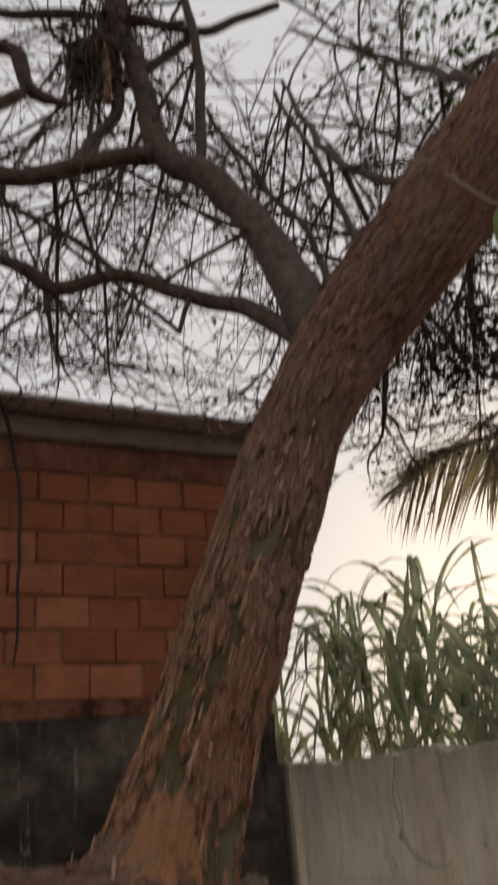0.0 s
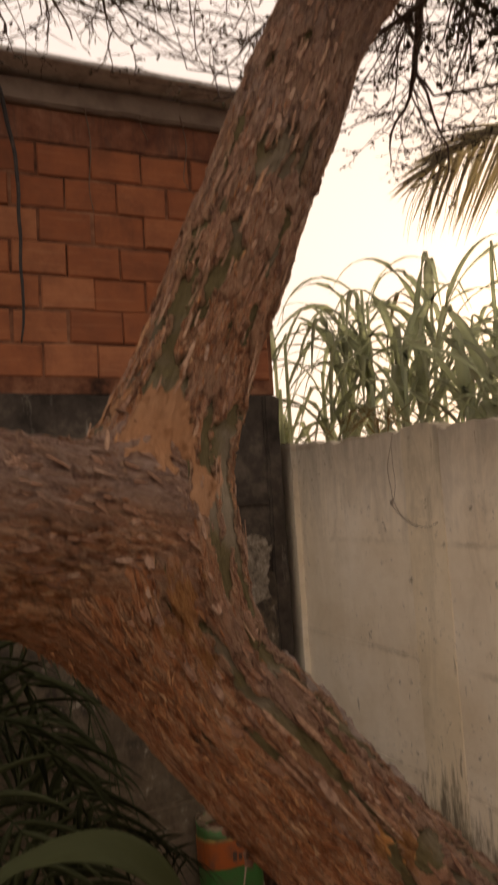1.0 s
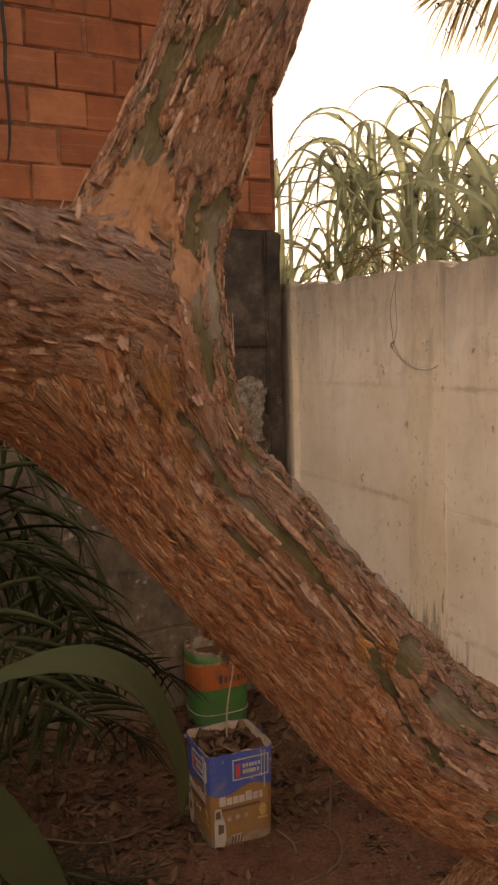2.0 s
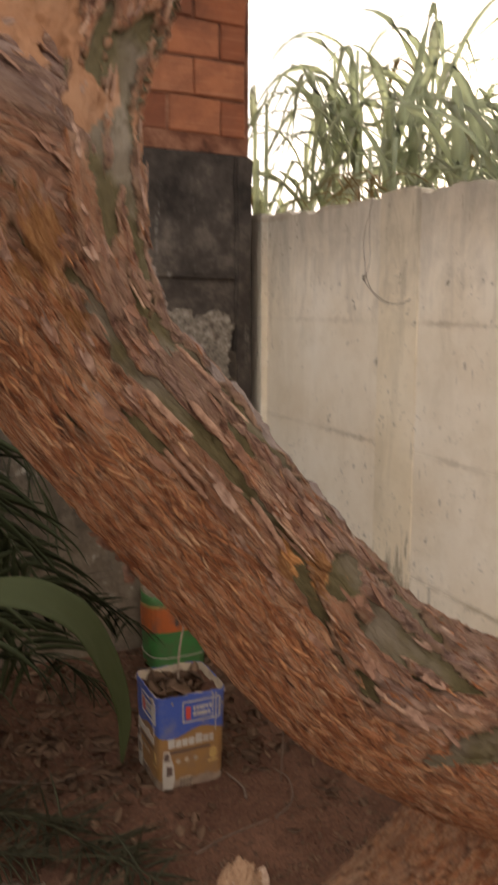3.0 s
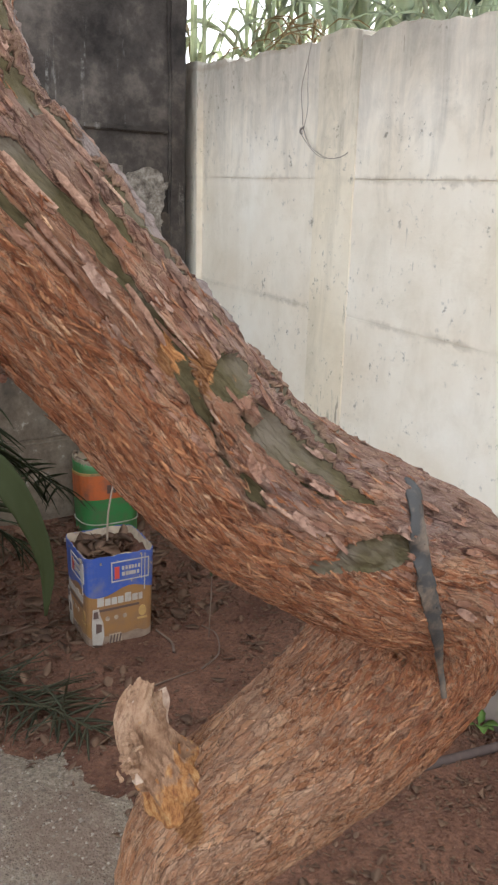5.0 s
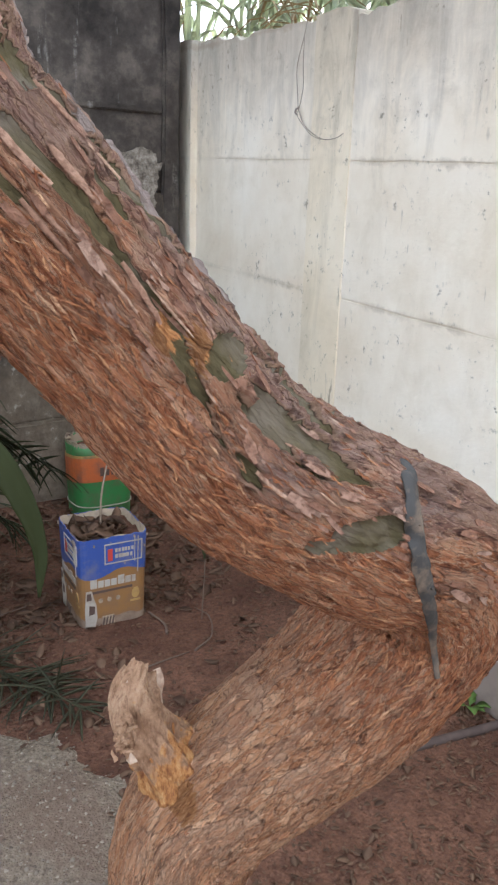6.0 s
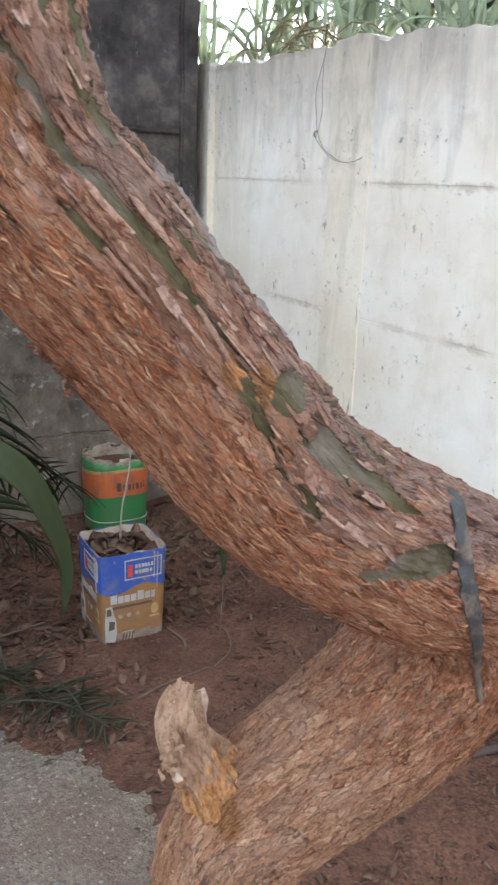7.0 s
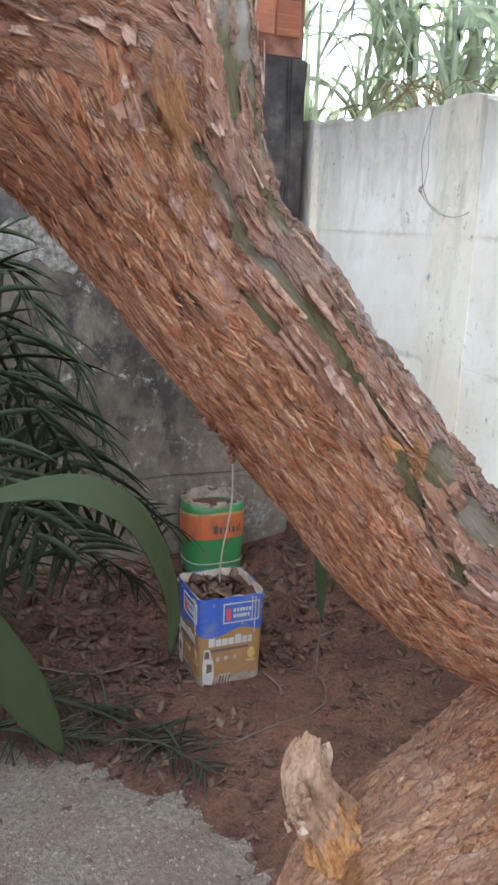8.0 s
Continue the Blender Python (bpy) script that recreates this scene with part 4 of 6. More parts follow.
def lay_flakes():
    """Rolled strips and torn plates on the upper side, frayed fibres below, fine crumbs on the old foot."""
    r = random.Random(3)
    fibres, scraps, crumbs = Geo(), Geo(), Geo()
    singles = 0

    def loose(geo, m, kind):
        v, f = r.choice(SHAPES[kind])
        mm = np.array(m)
        geo.add(np.array(v) @ mm[:3, :3].T + mm[:3, 3], f)

    for line, count, lo, hi in ((trunk_line, 36000, 0.3, 3.7), (bough_line, 3600, 0.0, 0.8)):
        p, rad, t, s, u, ln, clear = line
        bough = line is bough_line
        for _ in range(count):
            i = int(np.searchsorted(ln, r.uniform(lo, hi)))
            if i >= len(p) - 1:
                continue
            a = math.pi + r.gauss(0.0, 1.0)
            way = u[i] * math.cos(a) + s[i] * math.sin(a)
            upper = way[0] * 0.35 - way[1] * 0.35 + way[2] * 0.87
            clump = noise.noise((p[i][0] * 14 + a * 2.2, p[i][2] * 14, 3.0))
            z = p[i][2]
            place = clear[i][int(round(a / (2 * math.pi) * rad.shape[1])) % rad.shape[1]]
            if place < -0.04:
                continue
            foot = not bough and ln[i] < 1.05
            high = not bough and z > 2.3
            crest = upper > (-0.1 if bough or z > 1.65 else 0.18)
            if crest and not foot:
                pick = r.random()
                if pick < (0.07 if place < 0.16 else 0.008) and not bough and z < 2.45 and p[i][0] < 0.47:
                    m = lay_bark(line, r, i, a, "roll", r.uniform(0.02, 0.065), r.uniform(0.45, 0.75), 0.55, r.gauss(0, 0.07), r.uniform(-0.0005, 0.0015), r.gauss(0.0, 0.02))
                    ob = part("bark_flake", r.choice(SINGLE["roll"]), parent=tree)
                    ob.matrix_local = m
                    singles += 1
                elif pick < (0.14 if bough else 0.085) and place > 0.03:
                    size = r.uniform(0.012, 0.034)
                    m = lay_bark(line, r, i, a, "plate", size, r.uniform(0.5, 1.1), 0.8, r.gauss(0, 0.13 if not bough else 0.3), r.uniform(-0.001, 0.0006), r.gauss(0.0, 0.03))
                    if singles < 560 and size > 0.024 and not high:
                        ob = part("bark_flake", r.choice(SINGLE["plate"]), parent=tree)
                        ob.matrix_local = m
                        singles += 1
                    else:
                        loose(scraps, m, "plate")
                elif pick < 0.32 and place > 0.03 and clump > -0.1 and not high:
                    loose(fibres, lay_bark(line, r, i, a, "fibre", r.uniform(0.006, 0.018), r.uniform(0.6, 1.1), 1.0, r.gauss(0, 0.3), r.uniform(-0.001, 0.0008), 0.0), "fibre")
                continue
            if high or (r.random() < 0.45 and clump < -0.12):
                continue
            if foot:
                if r.random() < 0.35:
                    continue
                m = lay_bark(line, r, i, a, "fibre", r.uniform(0.005, 0.014), r.uniform(0.6, 1.3), 0.8, r.gauss(0, 0.35), r.uniform(-0.0012, 0.0004), r.gauss(0.0, 0.05))
            else:
                m = lay_bark(line, r, i, a, "fibre", r.uniform(0.006, 0.024), r.uniform(0.5, 1.3), 0.8, r.gauss(0, 0.3), r.uniform(-0.0014, 0.0006), r.gauss(0.0, 0.05))
            loose(crumbs if foot else fibres, m, "fibre")
    ob = part("loose_bark", fibres.mesh("loose_bark", FIBRE, False), parent=tree, label="frayed reddish splinters of peeling bark")
    tagged(ob, kind="stuff")
    ob = part("fine_bark", crumbs.mesh("fine_bark", TANFIBRE, False), parent=tree, label="fine tan crumbling bark of the old foot")
    tagged(ob, kind="stuff")
    ob = part("bark_scrap_layer", scraps.mesh("bark_scrap_layer", FLAKE, False), parent=tree, label="small torn plates of grey-brown bark")
    tagged(ob, kind="stuff")


lay_flakes()

# ---- the broken stub on the lower bend ----
def shard(geo, a, b, wide, thick, r):
    """A rough tapering slab of torn wood from a to b."""
    a, b = np.array(a), np.array(b)
    d = b - a
    s = np.cross(d, (0.3, 0.9, 0.2))
    s /= np.linalg.norm(s)
    nr = np.cross(s, d)
    nr /= np.linalg.norm(nr)
    v, n = [], 6
    for i in range(n):
        k = i / (n - 1)
        w = wide * (1 - 0.28 * k ** 2) * r.uniform(0.75, 1.2)
        h = thick * (1 - 0.35 * k) * r.uniform(0.7, 1.3)
        c = a + d * k + s * r.gauss(0, wide * 0.12) + nr * r.gauss(0, thick * 0.15)
        for e, g in ((-1, -0.3), (-0.45, 0.8), (0.35, 1.0), (1, 0.1), (0.4, -1), (-0.5, -0.9)):
            v.append(c + s * e * w + nr * g * h * r.uniform(0.75, 1.25))
    tip = [c + d * r.uniform(-0.08, 0.07) for c in v[-6:]]
    v[-6:] = tip
    f = [(i * 6 + j, i * 6 + (j + 1) % 6, (i + 1) * 6 + (j + 1) % 6, (i + 1) * 6 + j) for i in range(n - 1) for j in range(6)]
    f += [(5, 4, 3, 2, 1, 0), tuple((n - 1) * 6 + j for j in range(6))]
    geo.add(v, f)


def stub():
    """What is left of a snapped branch: a ragged tapering lump that grows out of the bend."""
    here = np.array(tree.location)
    r = random.Random(12)
    pts, rad = resample([(0.452, 1.275, 0.6), (0.42, 1.268, 0.645), (0.382, 1.262, 0.7), (0.354, 1.268, 0.752), (0.35, 1.28, 0.79), (0.362, 1.293, 0.814)], [0.07, 0.055, 0.038, 0.03, 0.026, 0.018], 0.004)
    t, s, u = frames(pts)
    n, k = len(pts), 44
    v = []
    for i in range(n):
        for j in range(k):
            a = j * 2 * math.pi / k
            ca, sa = math.cos(a), math.sin(a)
            rip = 1 - 2 * abs(noise.noise((ca * 3.2, sa * 3.2, i * 0.035)))
            d = rad[i] * (1 + 0.22 * noise.noise((ca * 1.4, sa * 1.4, i * 0.07)) + 0.22 * rip + 0.1 * noise.noise((ca * 5, sa * 5, i * 0.16))) + 0.004 * noise.noise((ca * 9, sa * 9, i * 0.22))
            q = pts[i] + (u[i] * ca + s[i] * sa) * d
            k2 = max(0.0, (i - 0.72 * n) / (0.28 * n))
            q = q + t[i] * k2 * (0.022 * noise.noise((ca * 1.8 + 4, sa * 1.8, 2.0)) + 0.014 * noise.noise((ca * 5, sa * 5, 7.0)))
            v.append(q - here)
    f = [(i * k + j, i * k + (j + 1) % k, (i + 1) * k + (j + 1) % k, (i + 1) * k + j) for i in range(n - 1) for j in range(k)]
    v.append(pts[-1] - t[-1] * 0.012 - here)
    f += [((n - 1) * k + j, (n - 1) * k + (j + 1) % k, n * k) for j in range(k)]
    g = Geo()
    g.add(v, f)
    ob = part("broken_stub", g.mesh("broken_stub", STUBWOOD, False), parent=tree, label="broken branch stub of torn tan wood")
    me = ob.data
    torn = [max(0.0, 1 - abs(i // k - 0.3 * n) / (0.42 * n)) for i in range(n * k)] + [0.0]
    me.attributes.new("torn", "FLOAT", "POINT").data.foreach_set("value", torn)
    for a, b, w, h in (((0.374, 1.266, 0.73), (0.386, 1.288, 0.806), 0.011, 0.008), ((0.352, 1.262, 0.752), (0.336, 1.275, 0.81), 0.01, 0.008), ((0.34, 1.25, 0.71), (0.326, 1.262, 0.772), 0.01, 0.008)):
        g = Geo()
        shard(g, np.array(a) - here, np.array(b) - here, w, h, r)
        part("splinter", g.mesh("splinter", RAWPALE, False), parent=ob)
    for i in range(70):
        g = Geo()
        q = r.randrange(int(0.05 * n), int(0.6 * n))
        a = math.pi * r.uniform(-0.5, 0.5)
        way = u[q] * math.cos(a) + s[q] * math.sin(a)
        c = pts[q] + way * rad[q] * r.uniform(0.95, 1.04)
        d = (-t[q] + s[q] * r.gauss(0, 0.3) + way * r.gauss(0.0, 0.12)) * r.uniform(0.006, 0.016)
        shard(g, c - d * 0.5 - here, c + d * 0.5 - here, r.uniform(0.0012, 0.003), r.uniform(0.001, 0.002), r)
        part("splinter", g.mesh("splinter", RAWORANGE, False), parent=ob, label="torn orange wood fibre")
    for i in range(30):
        g = Geo()
        c = np.array((0.324, 1.25, 0.748)) - here + np.array((r.gauss(0, 0.009), r.gauss(0, 0.01), r.gauss(0, 0.017)))
        d = np.array((r.gauss(0, 1), r.gauss(0, 1), r.gauss(0, 1)))
        d *= 0.0075 / np.linalg.norm(d)
        shard(g, c - d, c + d, r.uniform(0.003, 0.007), r.uniform(0.002, 0.004), r)
        part("chip", g.mesh("chip", STUBWOOD, False), parent=ob)


def bark_curls():
    """Curled lumps of bark that hang from the underside of the trunk."""
    here = np.array(tree.location)
    r = random.Random(77)
    for c in ((0.146, 1.158, 1.325), (0.152, 1.15, 1.313), (0.158, 1.15, 1.307), (0.164, 1.148, 1.302), (0.17, 1.146, 1.294), (0.182, 1.146, 1.28), (0.12, 1.17, 1.375), (0.098, 1.18, 1.405)):
        for _ in range(3):
            g = Geo()
            a = np.array(c) + np.array((r.gauss(0, 0.005), r.gauss(0, 0.01), r.gauss(0, 0.005)))
            d = np.array((-0.5 + r.gauss(0, 0.5), r.gauss(0, 0.6), -0.5 + r.gauss(0, 0.5))) * r.uniform(0.005, 0.009)
            shard(g, a - d * 0.4 - here, a + d - here, r.uniform(0.003, 0.006), r.uniform(0.0015, 0.003), r)
            part("bark_curl", g.mesh("bark_curl", FLAKE, False), parent=tree)


def trunk_tree():
    me = bpy.data.objects["trunk"].data
    off = Vector(tree.location)
    return BVHTree.FromPolygons([v.co + off for v in me.vertices], [tuple(q.vertices) for q in me.polygons])


BARK_BVH = trunk_tree()
bark_curls()
stub()

# ---- crown: limbs, branches and twigs ----
BOUGHS = [
    [(0.6, 1.4, 2.69, 0.07), (0.588, 1.5, 2.92, 0.056), (0.578, 1.6, 3.171, 0.047), (0.501, 1.75, 3.479, 0.044), (0.413, 1.85, 3.624, 0.042), (0.381, 1.9, 3.891, 0.036), (0.343, 2.0, 4.402, 0.034), (0.3, 2.1, 5.0, 0.03)],
    [(0.54, 1.43, 2.68, 0.036), (0.583, 1.5, 2.782, 0.028), (0.543, 1.7, 2.992, 0.024), (0.423, 1.9, 3.172, 0.023), (0.288, 2.0, 3.256, 0.022), (0.126, 2.0, 3.181, 0.022), (0.009, 2.0, 3.248, 0.019), (-0.3, 2.1, 3.35, 0.015)],
    [(0.49, 1.76, 3.49, 0.016), (0.533, 1.8, 3.914, 0.016), (0.51, 1.8, 4.308, 0.015), (0.46, 1.85, 4.9, 0.012)],
    [(0.4, 1.86, 3.63, 0.034), (0.235, 1.9, 3.599, 0.03), (0.048, 1.95, 3.528, 0.03), (-0.045, 1.95, 3.49, 0.027), (-0.4, 2.0, 3.4, 0.02)],
    [(0.15, 1.93, 3.56, 0.018), (0.22, 1.95, 3.72, 0.018), (0.3, 1.96, 3.86, 0.02), (0.31, 1.97, 4.1, 0.017), (0.28, 2.0, 4.6, 0.012)],
    [(0.66, 1.4, 2.76, 0.014), (0.76, 1.6, 3.05, 0.011), (0.77, 1.7, 3.3, 0.01), (0.68, 1.75, 3.5, 0.009), (0.55, 1.8, 3.8, 0.007)],
    [(0.7, 1.35, 2.8, 0.012), (0.84, 1.55, 3.15, 0.011), (0.83, 1.65, 3.5, 0.009), (0.74, 1.7, 3.85, 0.007)],
    [(0.3, 1.99, 3.25, 0.012), (0.2, 2.1, 3.45, 0.01), (0.05, 2.2, 3.6, 0.008), (-0.15, 2.3, 3.75, 0.006)],
    [(0.9, 1.2, 3.05, 0.03), (1.05, 1.6, 3.2, 0.022), (1.3, 2.1, 3.3, 0.016), (1.6, 2.6, 3.25, 0.01)],
    [(1.0, 1.12, 3.2, 0.03), (1.3, 1.5, 3.5, 0.024), (1.7, 2.0, 3.7, 0.018), (2.1, 2.5, 3.7, 0.012)],
    [(0.82, 1.2, 3.0, 0.016), (0.86, 1.6, 3.5, 0.013), (0.98, 1.9, 4.0, 0.011), (1.1, 2.2, 4.6, 0.008)],
    [(1.05, 1.08, 3.26, 0.02), (1.2, 1.5, 3.9, 0.015), (1.3, 1.9, 4.5, 0.011), (1.25, 2.3, 5.1, 0.008)],
    [(-0.25, 1.9, 4.05, 0.014), (-0.075, 1.9, 4.108, 0.016), (0.133, 1.9, 4.2, 0.018), (0.226, 1.9, 4.223, 0.018), (0.361, 1.9, 4.262, 0.02), (0.481, 1.88, 4.258, 0.018), (0.584, 1.86, 4.26, 0.018), (0.7, 1.84, 4.34, 0.016), (0.87, 1.8, 4.45, 0.014)],
    [(-0.3, 1.9, 3.99, 0.02), (-0.069, 1.9, 3.955, 0.022), (-0.015, 1.9, 3.93, 0.026), (0.005, 1.9, 3.846, 0.022), (0.034, 1.9, 3.805, 0.022), (0.09, 1.9, 3.79, 0.016), (0.151, 1.9, 3.789, 0.006)],
    [(-0.25, 1.95, 3.52, 0.02), (-0.119, 1.92, 3.653, 0.02), (-0.06, 1.9, 3.719, 0.02), (-0.014, 1.9, 3.775, 0.02), (0.02, 1.9, 3.82, 0.012)],
    [(0.597, 1.9, 4.32, 0.016), (0.495, 1.93, 4.205, 0.018), (0.39, 1.95, 4.094, 0.02), (0.325, 1.96, 4.0, 0.016)],
    [(1.12, 1.02, 3.34, 0.02), (1.5, 1.5, 4.1, 0.015), (1.9, 2.0, 4.7, 0.011), (2.2, 2.4, 5.2, 0.008)],
]
for rows in BOUGHS:
    g = Geo()
    p, r = resample([q[:3] for q in rows], [q[3] for q in rows], 0.04)
    for i in range(1, len(p) - 1):
        p[i] += np.array(noise.noise_vector(Vector(p[i]) * 6)) * 0.014
    tube(g, p - np.array(tree.location), r, 10)
    part("branch", g, TWIG, tree, "dark bare branch")


def leaf_dot(geo, c, d, size, r):
    """A small withered leaf: a folded lens of six faces."""
    d = d / (np.linalg.norm(d) + 1e-9)
    s = np.cross(d, (r.gauss(0, 1), r.gauss(0, 1), r.gauss(0, 1)))
    s /= np.linalg.norm(s) + 1e-9
    n = np.cross(d, s)
    geo.add([c, c + d * size * 0.45 + s * size * 0.26 + n * size * 0.1, c + d * size, c + d * size * 0.45 - s * size * 0.26 + n * size * 0.1, c + d * size * 0.45 - n * size * 0.06],
            [(0, 1, 2), (0, 2, 3), (1, 0, 4), (0, 3, 4), (3, 2, 4), (2, 1, 4)])


def floor_of_crown(q):
    """No twig hangs lower than this over the roof, or than a man's reach beside it."""
    return 2.95 + 0.42 * (q[1] - 2.0) if q[0] < 0.95 else 2.94 + 0.2 * (q[1] - 2.0)


def grow(start, way, length, droop, n, r, wander=0.25):
    pts = [np.array(start, float)]
    d = np.array(way, float)
    d /= np.linalg.norm(d)
    for i in range(n):
        d = d + np.array((r.gauss(0, wander), r.gauss(0, wander), r.gauss(0, wander) - droop)) / n ** 0.5
        low = floor_of_crown(pts[-1]) + 0.12 - pts[-1][2]
        if low > 0:
            d[2] = max(d[2], 2.0 * low)
        d /= np.linalg.norm(d)
        pts.append(pts[-1] + d * length / n)
    return np.array(pts)


def crown():
    r = random.Random(21)
    here = np.array(tree.location)
    twigs, leaves = Geo(), Geo()
    seconds = []
    for li, rows in enumerate(BOUGHS):
        p, rad = resample([q[:3] for q in rows], [q[3] for q in rows], 0.03)
        many = 8 if li < 8 else 0 if 12 <= li < 16 else 12
        for _ in range(many):
            i = r.randrange(len(p) // 5, len(p))
            way = np.array((r.gauss(0.1 if li < 8 else 0.4, 0.7), r.gauss(0.5, 0.5), r.gauss(0.15, 0.6)))
            seconds.append((p[i], way, min(0.008, rad[i] * 0.6), r.uniform(0.6, 1.5), 0.08 if li < 8 else 0.22, li))
    for start, way, rad, length, droop, li in seconds:
        q = grow(start, way, length, droop, 11, r, 0.3)
        tube(twigs, q - here, np.linspace(rad, 0.0025, len(q)), 5, False)
        for _ in range(8 if li < 8 else 10):
            i = r.randrange(2, len(q))
            d = q[i] - q[i - 1]
            side = np.array((r.gauss(0, 1), r.gauss(0, 1), r.gauss(0, 1)))
            w = d / np.linalg.norm(d) * 0.9 + side * 0.55
            z = grow(q[i], w, r.uniform(0.2, 0.6), 0.12, 7, r, 0.22)
            tube(twigs, z - here, np.linspace(0.0028, 0.0013, len(z)), 4, False)
            for _ in range(4):
                k = r.randrange(1, len(z))
                w2 = (z[k] - z[k - 1]) / np.linalg.norm(z[k] - z[k - 1]) + np.array((r.gauss(0, 0.5), r.gauss(0, 0.5), r.gauss(-0.1, 0.5)))
                y = grow(z[k], w2, r.uniform(0.06, 0.2), 0.15, 4, r, 0.25)
                tube(twigs, y - here, np.linspace(0.0015, 0.0009, len(y)), 3, False)
                for b in range(r.randrange(0, 4) if li < 8 else r.randrange(1, 6)):
                    m = r.randrange(1, len(y))
                    leaf_dot(leaves, y[m] - here, np.array((r.gauss(0, 0.6), r.gauss(0, 0.6), r.gauss(-0.5, 0.6))), r.uniform(0.012, 0.028), r)
    tagged(part("twig_tangle", twigs, TWIG, tree, "dense tangle of thin bare twigs"), kind="stuff")
    tagged(part("foliage", leaves, PODLEAF, tree, "small withered hanging leaves"), kind="stuff")


crown()


def dead_clump():
    """A dark ball of snapped twigs caught in the crown, with one barkless stick in it."""
    r = random.Random(9)
    here = np.array(tree.location)
    g = Geo()
    c = np.array((0.22, 1.95, 4.06))
    for _ in range(170):
        a = c + np.array((r.gauss(0, 0.05), r.gauss(0, 0.05), r.gauss(0, 0.075)))
        d = np.array((r.gauss(0, 0.6), r.gauss(0, 0.6), r.gauss(0, 1.0)))
        q = grow(a, d, r.uniform(0.06, 0.2), 0.2, 4, r, 0.3)
        tube(g, q - here, np.linspace(0.006, 0.002, len(q)), 4, False)
    tagged(part("twig_clump", g, TWIG, tree, "dark clump of dead twigs"), kind="stuff")
    g = Geo()
    p, rad = resample([(0.255, 1.92, 4.13), (0.258, 1.91, 4.02), (0.262, 1.91, 3.92), (0.262, 1.93, 3.87)], [0.012, 0.014, 0.014, 0.012], 0.03)
    tube(g, p - here, rad, 8)
    part("barkless_stick", g, RAWWOOD, tree, "pinkish barkless stick")
    g = Geo()
    for _ in range(260):
        a = np.array((r.uniform(1.3, 1.9), r.uniform(1.5, 2.0), r.gauss(4.5, 0.12)))
        leaf_dot(g, a - here, np.array((r.gauss(0, 0.7), r.gauss(0, 0.7), r.gauss(-0.5, 0.5))), r.uniform(0.03, 0.06), r)
    tagged(part("foliage", g, GOLDLEAF, tree, "yellowish green leaves of the crown"), kind="stuff")




def leafy_shoots():
    """Leafy twigs that hang from the crown beyond the upper trunk."""
    r = random.Random(61)
    here = np.array(tree.location)
    g, leaves = Geo(), Geo()
    for c in ((1.17, 1.58, 3.18), (1.35, 1.66, 3.09), (1.37, 1.81, 3.01), (1.42, 1.74, 2.87), (1.34, 1.96, 2.98)):
        for _ in range(9):
            top = np.array(c) + np.array((r.gauss(0.05, 0.1), r.gauss(0, 0.12), r.uniform(0.1, 0.35)))
            q = grow(top, (r.gauss(0, 0.5), r.gauss(0, 0.5), -0.6), r.uniform(0.25, 0.5), 0.2, 8, r, 0.3)
            tube(g, q - here, np.linspace(0.004, 0.0015, len(q)), 4, False)
            for _ in range(22):
                a = q[r.randrange(1, len(q))] + np.array((r.gauss(0, 0.025), r.gauss(0, 0.025), r.gauss(0, 0.02)))
                leaf_dot(leaves, a - here, np.array((r.gauss(0, 0.7), r.gauss(0, 0.7), r.gauss(-0.4, 0.6))), r.uniform(0.02, 0.042), r)
    tagged(part("twig_tangle", g, TWIG, tree, "thin hanging leafy twigs"), kind="stuff")
    tagged(part("foliage", leaves, PODLEAF, tree, "small dull green hanging leaves"), kind="stuff")


dead_clump()
leafy_shoots()
# ---- black strap round the bend ----
def strap():
    """A flat rubber band that lies over the bend of the trunk and hangs frayed below."""
    line = resample([(0.524, 1.0, 1.176), (0.533, 1.0, 1.145), (0.545, 1.0, 1.106), (0.559, 1.0, 1.059), (0.579, 1.0, 1.003), (0.603, 1.0, 0.902)], [1] * 6, 0.008)[0]
    rows = []
    for q in line:
        out = Vector((-0.66, -0.68, 0.35))
        hit = BARK_BVH.ray_cast(Vector(q) + out * 0.4, -out)
        if hit[0]:
            rows.append((hit[0] + hit[1] * 0.004, hit[1]))
    back, nb = rows[0]
    for i in range(1, 6):
        rows.insert(0, (back + Vector((-0.012 * i, 0.035 * i, 0.008 * i - 0.004 * i * i)), Vector((0, 0.5, 1)).normalized()))
    pts = np.array([q for q, _ in rows])
    for _ in range(4):
        pts[1:-1] = (pts[:-2] + pts[1:-1] * 2 + pts[2:]) / 4
    bm = bmesh.new()
    prev = None
    for i, q in enumerate(pts):
        nrm = rows[i][1]
        t = Vector(pts[min(i + 1, len(pts) - 1)] - pts[max(i - 1, 0)]).normalized()
        s = t.cross(nrm).normalized()
        w = 0.0102 * (1 + 0.12 * noise.noise((i * 0.4, 0, 0))) * (1 if i < len(pts) - 14 else max(0.35, (len(pts) - i) / 16))
        c = Vector(q)
        ring = [bm.verts.new(c + s * a * w + nrm * b) for a, b in ((-1, 0), (-0.9, 0.0022), (0, 0.003), (0.9, 0.0022), (1, 0), (0, -0.002))]
        if prev:
            for j in range(6):
                bm.faces.new((prev[j], prev[(j + 1) % 6], ring[(j + 1) % 6], ring[j])).smooth = True
        prev = ring
    ob = part("strap", bm, RUBBER)
    tagged(ob, "worn black rubber strap tied round the tree trunk", "strap")


strap()

